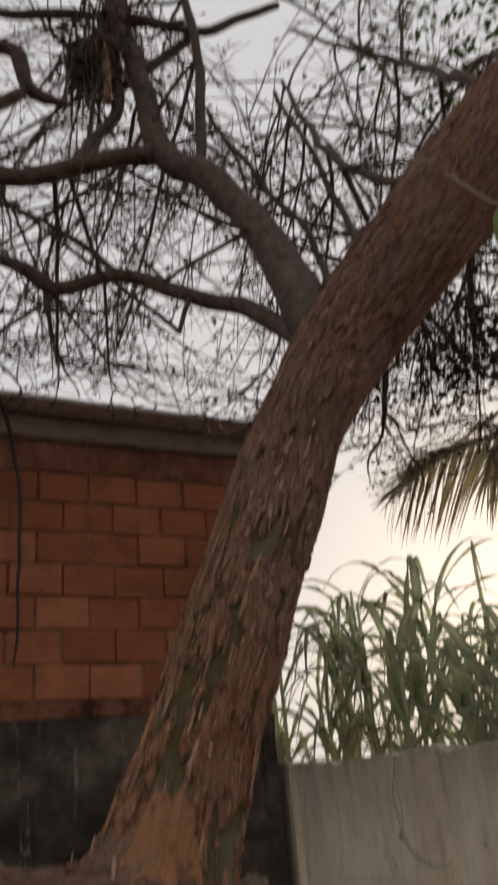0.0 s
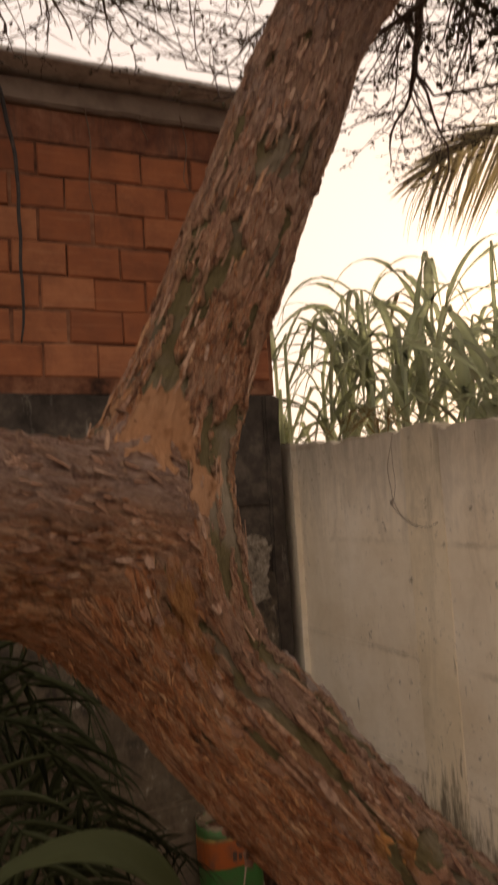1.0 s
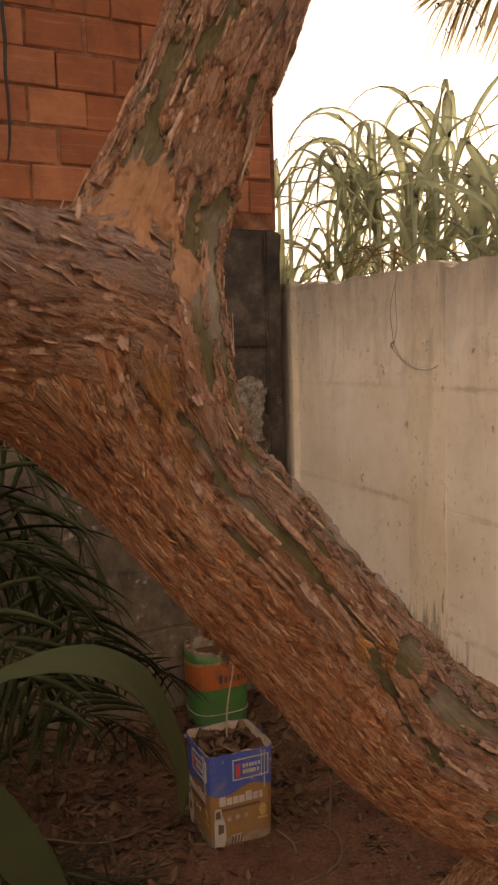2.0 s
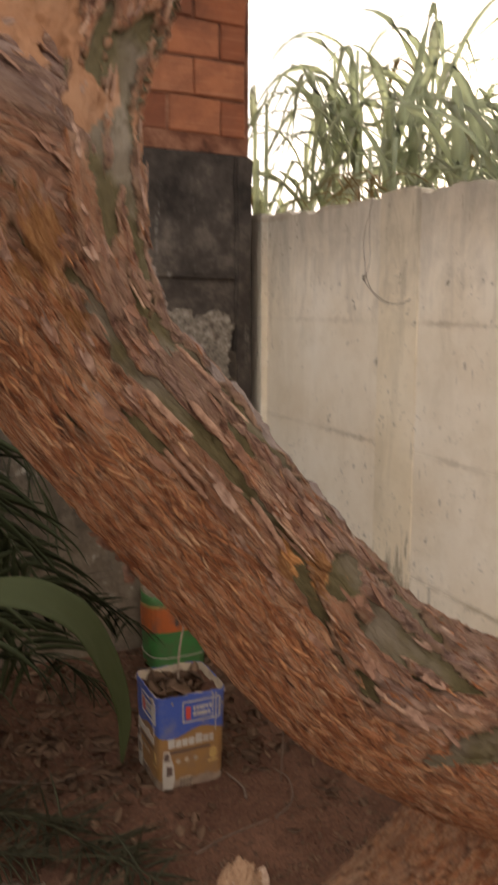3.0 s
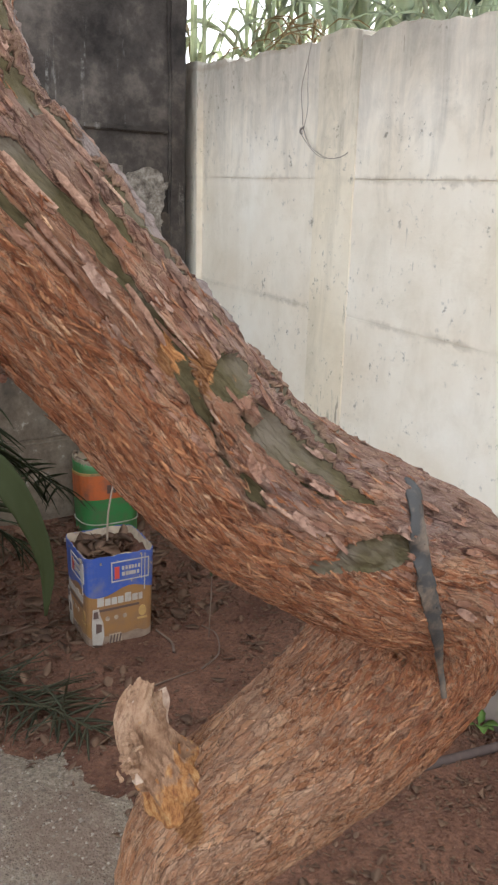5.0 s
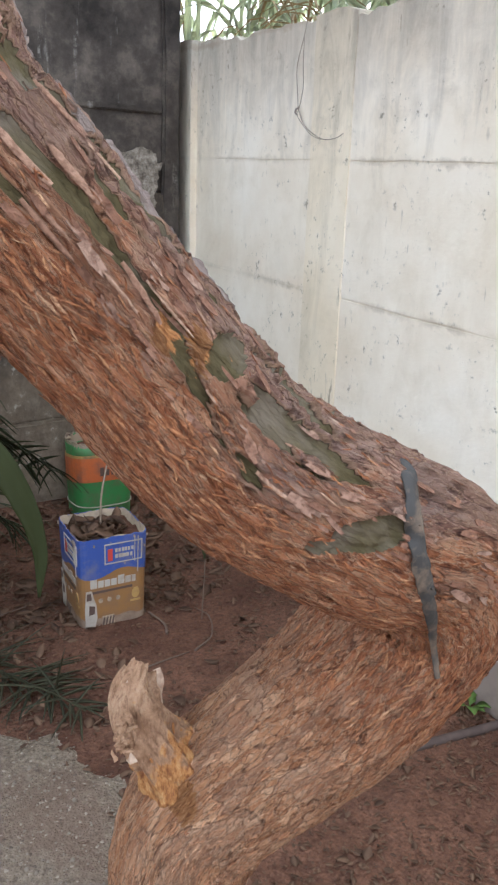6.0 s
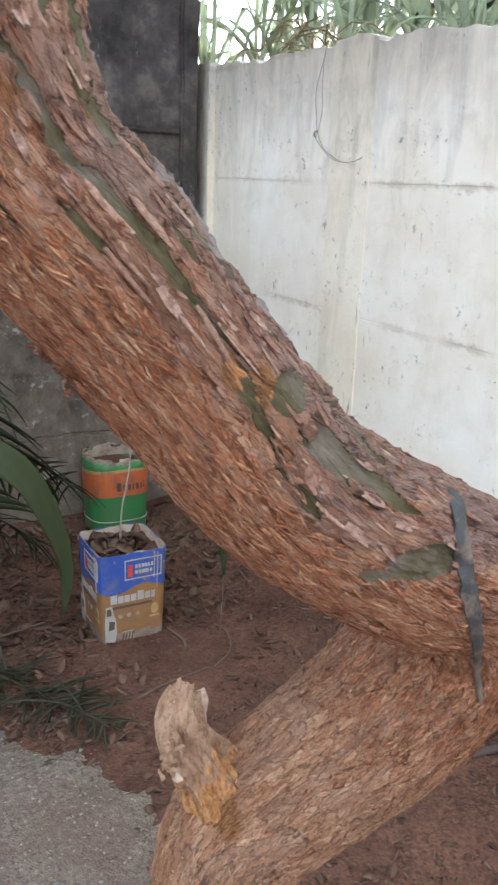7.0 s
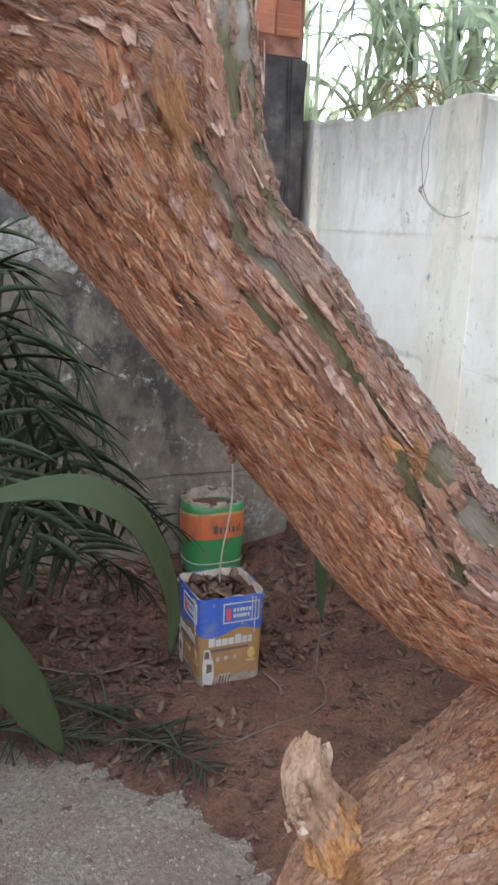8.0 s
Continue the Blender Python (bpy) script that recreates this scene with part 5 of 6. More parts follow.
# ---- paint tins ----
def quad_panel(bm, face, u0, v0, u1, v1, lift, wave=0.0, cuts=1):
    """A thin raised panel on a tin's face; face(u, v, lift) gives places."""
    top, bot = [], []
    for i in range(cuts + 1):
        u = u0 + (u1 - u0) * i / cuts
        dv = wave * math.sin(u * 2.6) if wave else 0.0
        top.append(bm.verts.new(face(u, v1, lift)))
        bot.append(bm.verts.new(face(u, v0 + dv, lift)))
    base_t = [bm.verts.new(face(u0 + (u1 - u0) * i / cuts, v1, -0.001)) for i in range(cuts + 1)]
    base_b = [bm.verts.new(face(u0 + (u1 - u0) * i / cuts, v0 + (wave * math.sin((u0 + (u1 - u0) * i / cuts) * 2.6) if wave else 0), -0.001)) for i in range(cuts + 1)]
    for i in range(cuts):
        bm.faces.new((bot[i], bot[i + 1], top[i + 1], top[i]))
        bm.faces.new((top[i], top[i + 1], base_t[i + 1], base_t[i]))
        bm.faces.new((base_b[i], base_b[i + 1], bot[i + 1], bot[i]))
    bm.faces.new((bot[0], top[0], base_t[0], base_b[0]))
    bm.faces.new((base_b[-1], base_t[-1], top[-1], bot[-1]))


def poly_panel(bm, face, outline, lift):
    """A thin raised shape on a tin's face."""
    top = [bm.verts.new(face(u, v, lift)) for u, v in outline]
    low = [bm.verts.new(face(u, v, -0.001)) for u, v in outline]
    bm.faces.new(top)
    for i in range(len(top)):
        j = (i + 1) % len(top)
        bm.faces.new((low[i], low[j], top[j], top[i]))


def shell(outline, z0, z1, thick, top_wave, flare, crumple=0.012):
    """A hollow tin with a closed floor and a torn upper edge; outline(a) gives the plan at full size."""
    bm = bmesh.new()
    n, rows = 64, 10
    rings = []
    for i in range(rows + 1):
        s = i / rows
        k = 1 + flare * s
        ring = []
        for j in range(n):
            x, y = outline(j / n)
            dent = 1 + crumple * noise.noise((x * 14, y * 14, s * 4)) + crumple * 0.15 * noise.noise((x * 40, y * 40, s * 16))
            z = z0 + (z1 - z0) * s
            if i == rows:
                z += top_wave * (noise.noise((x * 22, y * 22, 1.7)) + 0.5 * noise.noise((x * 60, y * 60, 0.2)))
            ring.append(bm.verts.new((x * k * dent, y * k * dent, z)))
        rings.append(ring)
    inner = []
    for i in (rows, rows // 2):
        ring = []
        for v in rings[i]:
            l = math.hypot(v.co.x, v.co.y)
            ring.append(bm.verts.new((v.co.x * (1 - thick / l), v.co.y * (1 - thick / l), v.co.z)))
        inner.append(ring)
    for a, b in list(zip(rings, rings[1:])) + [(rings[-1], inner[0]), (inner[0], inner[1])]:
        for j in range(n):
            bm.faces.new((a[j], a[(j + 1) % n], b[(j + 1) % n], b[j])).smooth = True
    bm.faces.new(list(reversed(rings[0])))
    bm.faces.new(inner[1])
    return bm


def square_plan(h, r):
    def plan(s):
        a = s * 2 * math.pi
        c, d = math.cos(a), math.sin(a)
        k = 1 / (abs(c) ** 9 + abs(d) ** 9) ** (1 / 9)
        return h * c * k, h * d * k
    return plan


def dead_leaf(geo, c, size, r, tilt=0.5):
    """A curled dry leaf."""
    a = r.uniform(0, 6.28)
    d = np.array((math.cos(a), math.sin(a), r.gauss(0, tilt)))
    d /= np.linalg.norm(d)
    up = np.array((r.gauss(0, tilt), r.gauss(0, tilt), 1.0))
    n = 5
    s = np.linspace(0, 1, n)
    curl = r.uniform(-0.3, 0.5)
    pts = np.array(c) + np.outer((s - 0.5) * size, d) + np.outer(curl * size * (s - 0.5) ** 2, up)
    w = size * r.uniform(0.16, 0.42) * np.sin(np.pi * np.clip(s * 0.9 + 0.05, 0, 1))
    blade(geo, pts, w, up, r.uniform(-0.2, 0.6), 0.0006)


def square_tin():
    t = thing("paint_tin", "square blue and ochre paint tin holding dry leaves", "paint tin", (0.858, 2.93, -0.055), "paint tins on the soil")
    h, z1 = 0.116, 0.345
    part("body", shell(square_plan(h, 0.012), 0.0, z1, 0.002, 0.008, 0.07), TINBEIGE, t, "scuffed bare tin body")

    def side(which):
        def face(u, v, lift):
            k = h * (1 + 0.07 * v / z1) + lift + 0.0006
            e = u * h * 0.97 * (1 + 0.07 * v / z1)
            return {"front": (e, -k, v), "left": (-k, -e, v), "right": (k, e, v), "back": (-e, k, v)}[which]
        return face

    plan = square_plan(h, 0.012)

    def ring(name, low, top, lift, mat, label):
        """A printed band round all four sides; low and top give its edges by the place round the tin."""
        bm = bmesh.new()
        n, prev, first = 96, None, None
        for q in range(n):
            x, y = plan(q / n)
            z0, z9 = low(q / n), top(q / n)
            dent = lambda z: (1 + 0.07 * z / z1) * (1 + 0.012 * noise.noise((x * 14, y * 14, z / z1 * 4)))
            now = [bm.verts.new((x * dent(z) * (1 + e / h), y * dent(z) * (1 + e / h), z)) for z, e in ((z0, -0.001), (z0, lift), ((z0 + z9) / 2, lift), (z9, lift), (z9, -0.001))]
            if prev:
                for e in range(4):
                    bm.faces.new((prev[e], now[e], now[e + 1], prev[e + 1]))
            prev, first = now, first or now
        for e in range(4):
            bm.faces.new((prev[e], first[e], first[e + 1], prev[e + 1]))
        return part(name, bm, mat, t, label)

    band = ring("blue_band", lambda q: 0.212 + 0.014 * math.sin(q * 8 * math.pi + 0.6), lambda q: z1 + 0.007 * noise.noise((q * 40, 1.0, 0)) + 0.004 * noise.noise((q * 130, 4.0, 0)), 0.0022, TINBLUE, "deep blue printed band")
    ring("ochre_band", lambda q: 0.012, lambda q: 0.235, 0.001, TINOCHRE, "scuffed ochre printed band")
    ring("pale_foot", lambda q: 0.0, lambda q: 0.045 + 0.012 * noise.noise((q * 24, 2.0, 0)), 0.0018, TINDUST, "dusty worn lower edge")
    scuff = random.Random(4)
    for which in ("front", "left", "right", "back"):
        f = side(which)
        bm = bmesh.new()
        for u0, v0, u1, v1 in ((-0.3, 0.318, 0.84, 0.3215), (-0.3, 0.247, 0.84, 0.2505), (-0.3, 0.2505, -0.27, 0.318), (0.81, 0.2505, 0.84, 0.318), (0.6, 0.243, 0.622, 0.335), (0.7, 0.2, 0.722, 0.335)):
            quad_panel(bm, f, u0, v0, u1, v1, 0.0042)
        part("frame_line", bm, TINWHITE, band)
        bm = bmesh.new()
        for v0, us in ((0.288, (0.02, 0.12, 0.22, 0.31, 0.4, 0.5)), (0.266, (0.02, 0.13, 0.22, 0.29, 0.36, 0.47))):
            for u0 in us:
                quad_panel(bm, f, u0, v0, u0 + scuff.uniform(0.06, 0.085), v0 + 0.013, 0.0042)
        part("lettering_bar", bm, TINWHITE, band)
        bm = bmesh.new()
        quad_panel(bm, f, -0.2, 0.258, -0.06, 0.302, 0.0042)
        part("red_mark", bm, TINRED, band)
        for _ in range(7):
            bm = bmesh.new()
            u0, v0 = scuff.uniform(-0.95, 0.9), scuff.choice((scuff.uniform(0.318, 0.335), scuff.uniform(0.22, 0.33)))
            w, q = scuff.uniform(0.015, 0.05), scuff.uniform(0.003, 0.011)
            poly_panel(bm, f, [(u0, v0), (u0 + w, v0 - q * 0.3), (u0 + w * 1.3, v0 + q * 0.6), (u0 + w * 0.4, v0 + q)], 0.0044)
            part("scuff", bm, TINBEIGE, band, "bare scuffed spot")
        bm = bmesh.new()
        for u0, w, q in ((-0.74, 0.2, 0.034), (-0.51, 0.17, 0.025), (-0.31, 0.17, 0.025), (-0.11, 0.17, 0.025), (0.1, 0.2, 0.034), (0.33, 0.17, 0.025), (0.53, 0.12, 0.025)):
            quad_panel(bm, f, u0, 0.164, u0 + w, 0.164 + q, 0.0026)
        part("lettering_bar", bm, TINWHITE, t, "white brand bars")
        bm = bmesh.new()
        quad_panel(bm, f, -0.72, 0.143, 0.55, 0.152, 0.0022)
        part("small_print", bm, TINDARK, t)
        if which in ("right", "back"):
            continue
        bm = bmesh.new()
        poly_panel(bm, f, [(-0.93, 0.012), (-0.64, 0.012), (-0.56, 0.05), (-0.58, 0.1), (-0.66, 0.13), (-0.7, 0.155), (-0.88, 0.155), (-0.9, 0.13), (-0.93, 0.09)], 0.0026)
        can = part("can_picture", bm, TINWHITE, t, "white printed can shape")
        bm = bmesh.new()
        poly_panel(bm, f, [(-0.82, 0.064), (-0.64, 0.068), (-0.63, 0.096), (-0.8, 0.102)], 0.0036)
        poly_panel(bm, f, [(-0.88, 0.122), (-0.72, 0.122), (-0.74, 0.148), (-0.86, 0.148)], 0.0036)
        part("dark_mark", bm, TINDARK, can)
        bm = bmesh.new()
        poly_panel(bm, f, [(-0.44, 0.006), (0.0, 0.006), (-0.02, 0.05), (-0.4, 0.05)], 0.0024)
        logo = part("pale_mark", bm, TINBEIGE, t)
        bm = bmesh.new()
        for i in range(4):
            poly_panel(bm, f, [(-0.42 + i * 0.1, 0.008), (-0.37 + i * 0.1, 0.008), (-0.31 + i * 0.1, 0.046), (-0.36 + i * 0.1, 0.046)], 0.0034)
        part("stripe", bm, TINDARK, logo)
        for u0 in (-0.44, -0.17, 0.1):
            bm = bmesh.new()
            poly_panel(bm, f, [(u0 + 0.07 * math.cos(a * 0.785), 0.112 + 0.009 * math.sin(a * 0.785)) for a in range(8)], 0.0024)
            part("small_print", bm, TINBEIGE, t)
        bm = bmesh.new()
        poly_panel(bm, f, [(0.66 + 0.13 * math.cos(a * 0.628), 0.118 + 0.021 * math.sin(a * 0.628)) for a in range(10)], 0.0024)
        quad_panel(bm, f, 0.5, 0.086, 0.82, 0.093, 0.0024)
        part("yellow_mark", bm, TINYELLOW, t)
    bm = bmesh.new()
    bmesh.ops.create_grid(bm, x_segments=14, y_segments=14, size=h * 1.03)
    for v in bm.verts:
        v.co.z = 0.312 + 0.02 * noise.noise(v.co * 30)
    part("soil_fill", bm, SOIL, t)
    r = random.Random(5)
    for i in range(44):
        g = Geo()
        dead_leaf(g, (r.uniform(-0.085, 0.085), r.uniform(-0.085, 0.085), r.uniform(0.322, 0.352)), r.uniform(0.03, 0.085), r, 0.6)
        part("dead_leaf", g, DRYLEAF, t)
    g = Geo()
    p, rr = resample([(-0.01, -0.01, 0.29), (0.0, 0.0, 0.45), (0.042, 0.03, 0.6), (0.055, 0.05, 0.74), (0.045, 0.07, 0.9), (0.05, 0.08, 1.05)], [0.0035, 0.0035, 0.003, 0.003, 0.0025, 0.002], 0.03)
    tube(g, p, rr, 6)
    part("dry_stem", g, STICK, t, "thin pale dry stem")
    return t


square_tin()


def round_tin():
    t = thing("paint_tin", "green and orange paint tin with torn rim by the wall", "paint tin", (1.1, 3.69, 0.015), "paint tins on the soil")

    def plan(s):
        a = s * 2 * math.pi
        c, d = math.cos(a), math.sin(a)
        k = 1 / (abs(c) ** 3 + abs(d) ** 3) ** (1 / 3)
        return 0.13 * c * k, 0.12 * d * k

    part("body", shell(plan, 0.0, 0.34, 0.002, 0.018, 0.05, 0.014), TINGREEN, t, "green printed body")

    def wrap(z0, z1, lift, mat, name, label, slant=0.0, a0=0.5, a1=1.0):
        bm = bmesh.new()
        n = 40
        prev = None
        for j in range(n + 1):
            s = a0 + (a1 - a0) * j / n
            x, y = plan(s)
            dz = slant * math.sin((s - 0.5) * 2 * math.pi)
            k0, k1 = 1 + 0.05 * z0 / 0.37 + lift / 0.12 + 0.02, 1 + 0.05 * z1 / 0.37 + lift / 0.12 + 0.02
            now = [bm.verts.new((x * k0, y * k0, z0 + dz)), bm.verts.new((x * k1, y * k1, z1 + dz)), bm.verts.new((x * (k1 - 0.03), y * (k1 - 0.03), z1 + dz)), bm.verts.new((x * (k0 - 0.03), y * (k0 - 0.03), z0 + dz))]
            if prev:
                for i in range(4):
                    bm.faces.new((prev[i], now[i], now[(i + 1) % 4], prev[(i + 1) % 4]))
            prev = now
        return part(name, bm, mat, t, label)

    wrap(0.165, 0.275, 0.001, TINORANGE, "orange_band", "bright orange printed band", 0.02, 0.0, 1.0)
    wrap(0.275, 0.287, 0.0012, TINYELLOW, "yellow_line", "thin yellow line", 0.02, 0.0, 1.0)
    wrap(0.06, 0.064, 0.0012, TINWHITE, "white_line", "", 0.005, 0.0, 1.0)
    for i, (a, w) in enumerate(((0.71, 0.02), (0.74, 0.016), (0.766, 0.016), (0.79, 0.008), (0.807, 0.016), (0.832, 0.008), (0.848, 0.007))):
        wrap(0.21, 0.248 if i in (0, 6) else 0.238, 0.0022, TINDARK, "lettering_bar", "", 0.0, a, a + w)
    r = random.Random(8)
    for i in range(9):
        a = i / 9 + r.uniform(-0.03, 0.03)
        x, y = plan(a)
        g = Geo()
        c = np.array((x * 1.0, y * 1.0, 0.336))
        d = np.array((-x * 0.12, -y * 0.12, 0.012))
        w = 0.02 + 0.02 * r.random()
        blade(g, [c, c + d * 0.5 + np.array((0, 0, 0.008)), c + d], [w, w * 0.9, w * 0.5], (0, 0, 1), 0.15, 0.001)
        part("torn_rim", g, TINBEIGE, t, "curled torn white tinplate")
    bm = bmesh.new()
    prev = None
    for j in range(61):
        x, y = plan((j % 60) / 60)
        top = 0.35 + 0.016 * noise.noise((x * 30, y * 30, 4.0)) + 0.01 * noise.noise((x * 90, y * 90, 4.0))
        now = [bm.verts.new((x * k, y * k, z)) for k, z in ((1.03, 0.3), (1.05, top), (1.035, top), (1.0, 0.3))]
        if prev:
            for i in range(3):
                bm.faces.new((prev[i], now[i], now[i + 1], prev[i + 1]))
        prev = now
    part("liner", bm, TINBEIGE, t, "ragged white plastic liner")
    bm = bmesh.new()
    bmesh.ops.create_circle(bm, cap_ends=True, segments=24, radius=0.118)
    for v in bm.verts:
        v.co.z = 0.3
    part("soil_fill", bm, SOIL, t)
    return t


round_tin()

# ---- wire on the boundary wall ----
g = Geo()
p, r = resample([(1.6, 2.921, 1.965), (1.612, 2.96, 1.915), (1.616, 3.0, 1.83), (1.615, 2.985, 1.74), (1.612, 2.97, 1.695), (1.604, 2.909, 1.636), (1.6, 2.8, 1.593), (1.602, 2.72, 1.592), (1.605, 2.683, 1.605)], [0.0014] * 9, 0.015)
tube(g, p, r, 6)
p, r = resample([(1.612, 2.955, 1.92), (1.61, 2.952, 1.843), (1.61, 2.945, 1.76), (1.612, 2.97, 1.695), (1.61, 2.977, 1.68), (1.604, 2.95, 1.66), (1.6, 2.87, 1.61), (1.598, 2.8, 1.59)], [0.0012] * 8, 0.015)
tube(g, p, r, 6)
wire = part("wire", g, WIRE)
tagged(wire, "rusty bent wire hanging on a wall post", "wire")
g = Geo()
tube(g, [(1.606, 2.96, 1.70), (1.604, 2.975, 1.695), (1.606, 2.982, 1.685), (1.604, 2.968, 1.678)], [0.004] * 4, 6)
part("knot", g, WIRE, wire)

# ---- cable on the bricks ----
g = Geo()
p, r = resample([(0.1, 3.66, 3.86), (0.2, 3.7, 3.72), (0.265, 3.79, 3.54), (0.312, 3.825, 3.334), (0.322, 3.832, 3.02), (0.318, 3.83, 2.81), (0.325, 3.83, 2.6), (0.31, 3.835, 2.5)], [0.011, 0.011, 0.01, 0.009, 0.008, 0.007, 0.006, 0.004], 0.03)
p[:, 0] += np.array([0.008 * noise.noise((z * 6, 0, 0)) for z in p[:, 2]])
tube(g, p, r, 8)
tagged(part("cable", g, CABLE), "black cable hanging down the brick wall", "cable")

for pts in ([(0.618, 3.835, 3.751), (0.659, 3.835, 3.478), (0.644, 3.835, 3.255), (0.660, 3.835, 3.133)], [(1.112, 3.835, 3.670), (1.138, 3.835, 3.513), (1.116, 3.835, 3.336), (1.168, 3.835, 3.270)], [(0.934, 3.835, 3.745), (0.907, 3.835, 3.611), (0.942, 3.835, 3.516)]):
    g = Geo()
    p, r = resample(pts, [0.004] * len(pts), 0.03)
    tube(g, p, r * np.linspace(1, 0.5, len(r)), 6)
    tagged(part("dry_vine", g, DULLSTICK), "thin dry vine strand hanging on the bricks", "vine", "vine strands on the bricks")

# ---- pipe and weed by the boundary wall ----
g = Geo()
p, r = resample([(1.0, 1.79, 0.035), (1.249, 1.76, 0.03), (1.55, 1.725, 0.03), (1.6, 1.72, 0.03)], [0.014, 0.014, 0.013, 0.013], 0.03)
p[:, 2] += np.array([0.004 * noise.noise((x * 9, 0, 0)) for x in p[:, 0]])
tube(g, p, r, 10)
tagged(part("pole", g, PIPE), "grey-brown wooden pole lying on the soil", "pole")


def weed(x, y, size, seed):
    r = random.Random(seed)
    z = soil_height(x, y)
    t = thing("weed", "small bright green weed growing from the soil", "weed", (x, y, z), "weeds")
    for i in range(7):
        a = r.uniform(0, 6.28)
        d = np.array((math.cos(a), math.sin(a), 0))
        s = np.linspace(0, 1, 6)
        l = size * r.uniform(0.6, 1.1)
        pts = np.outer(s * l * 0.8, d) + np.outer(l * (1.0 * s - 0.65 * s * s), (0, 0, 1))
        g = Geo()
        blade(g, pts, l * 0.22 * np.sin(np.pi * np.clip(s, 0.03, 0.97)) * np.where(s < 0.35, 0.25, 1), (0, 0, 1), 0.2)
        part("leaf", g, GOLDLEAF, t)


weed(1.57, 1.82, 0.09, 1)
weed(1.5, 1.93, 0.05, 2)

# ---- twigs lying on the soil ----
for pts, rad in (([(1.02, 2.5, 0), (1.12, 2.58, 0), (1.17, 2.7, 0.01), (1.16, 2.8, 0)], 0.004), ([(0.72, 2.42, 0), (0.85, 2.47, 0), (1.0, 2.5, 0)], 0.004), ([(0.99, 2.66, 0), (1.01, 2.73, 0), (0.98, 2.8, 0.01)], 0.006), ([(0.98, 3.05, 0.03), (1.07, 3.2, 0.06), (1.12, 3.3, 0.05)], 0.006), ([(0.2, 3.1, 0.03), (0.4, 3.0, 0.02), (0.6, 3.02, 0.02)], 0.004)):
    g = Geo()
    p, r = resample([(x, y, soil_height(x, y) + rad + z) for x, y, z in pts], [rad] * len(pts), 0.02)
    tube(g, p, r * np.linspace(1, 0.5, len(r)), 6)
    tagged(part("fallen_twig", g, DULLSTICK), "dry brown twig lying on the soil", "twig", "twigs on the soil")


# ---- leaf litter ----
def litter():
    r = random.Random(31)
    g = Geo()
    for _ in range(12000):
        x, y = r.uniform(-0.3, 1.6), r.uniform(1.2, 3.8)
        depth = rubble_depth(x, y)
        if depth > -0.02 and r.random() < (0.3 if depth < 0.08 else 0.9):
            continue
        open_soil = math.exp(-(((x - 0.95) / 0.3) ** 2 + ((y - 2.35) / 0.35) ** 2))
        clump = 0.5 + 0.9 * noise.noise((x * 5, y * 5, 12.0)) + (0.25 if y > 2.9 else 0.0)
        if r.random() < open_soil * 0.85 or r.random() > clump:
            continue
        dead_leaf(g, (x, y, soil_height(x, y) + r.uniform(0.002, 0.01)), (r.uniform(0.006, 0.022) if r.random() < 0.86 else r.uniform(0.03, 0.06)) * (0.55 if y < 2.2 else 1.0 if y < 2.9 else 1.5), r, 0.3)
    for _ in range(3000):
        x, y = r.uniform(0.65, 1.62), r.uniform(1.25, 2.35)
        if rubble_depth(x, y) > -0.02 or r.random() > 0.55 + 0.9 * noise.noise((x * 6, y * 6, 3.0)):
            continue
        dead_leaf(g, (x, y, soil_height(x, y) + r.uniform(0.001, 0.006)), r.uniform(0.006, 0.022), r, 0.3)
    tagged(part("leaf_litter", g, DRYLEAF), "brown and grey dry leaves scattered on the soil", "leaf litter", kind="stuff")
    g = Geo()
    for _ in range(2600):
        x, y = r.uniform(0.0, 1.6), r.uniform(1.3, 3.7)
        if rubble_depth(x, y) > 0:
            continue
        q = r.uniform(0.002, 0.007)
        pebble(g, (x, y, soil_height(x, y) + q * 0.3), q)
    tagged(part("soil_crumbs", g, SOIL), "crumbs of red soil lying loose", "soil", kind="stuff")


litter()


# ---- plants ----
def palm_frond(t, rachis, leaflet, count, mat, seed, hang=0.75, spread=0.6, width=0.009, both=True, label="", messy=0.06, drop=False):
    """A feather leaf: a tapering midrib with single leaflets along it."""
    r = random.Random(seed)
    here = np.array(t.location)
    p, rad = resample(rachis, [0.009] * len(rachis), 0.02)
    p = p - here
    rad = np.linspace(0.009, 0.002, len(p))
    g = Geo()
    tube(g, p, rad, 6)
    rib = part("midrib", g, mat, t, label)
    tan, s, u = frames(p, (0, 0, 1))
    for i in range(count):
        k = (i + 0.5) / count
        j = min(len(p) - 2, int((0.1 + 0.9 * k) * (len(p) - 1)))
        for side in ((-1, 1) if both else (1,)):
            l = leaflet * (0.55 + 0.6 * math.sin(math.pi * min(1, 0.2 + 0.75 * k))) * r.uniform(0.85, 1.1)
            d = s[j] * side * spread + tan[j] * 0.55 + np.array((r.gauss(0, messy), r.gauss(0, messy), 0.1 + r.gauss(0, messy * 0.7)))
            if drop:
                d = np.array((0.1, 0.25, -1.0)) * (spread if side > 0 else -0.12) + tan[j] * (0.75 if side > 0 else 1.0) + np.array((r.gauss(0, messy), r.gauss(0, messy), r.gauss(0, messy)))
            d /= np.linalg.norm(d)
            q = [p[j]]
            for m in range(6):
                d = d + np.array((0, 0, -hang / 3.2))
                d /= np.linalg.norm(d)
                q.append(q[-1] + d * l / 6)
            x = np.linspace(0, 1, 7)
            w = width * np.interp(x, [0, 0.15, 0.6, 1], [0.4, 1, 0.8, 0.06])
            g = Geo()
            blade(g, q, w, (0.2, -1.0, 0.3) if drop else np.cross(d, s[j]) if abs(np.dot(d, s[j])) < 0.95 else (0, 0, 1), 0.35)
            part("leaflet", g, mat, rib)
    return rib


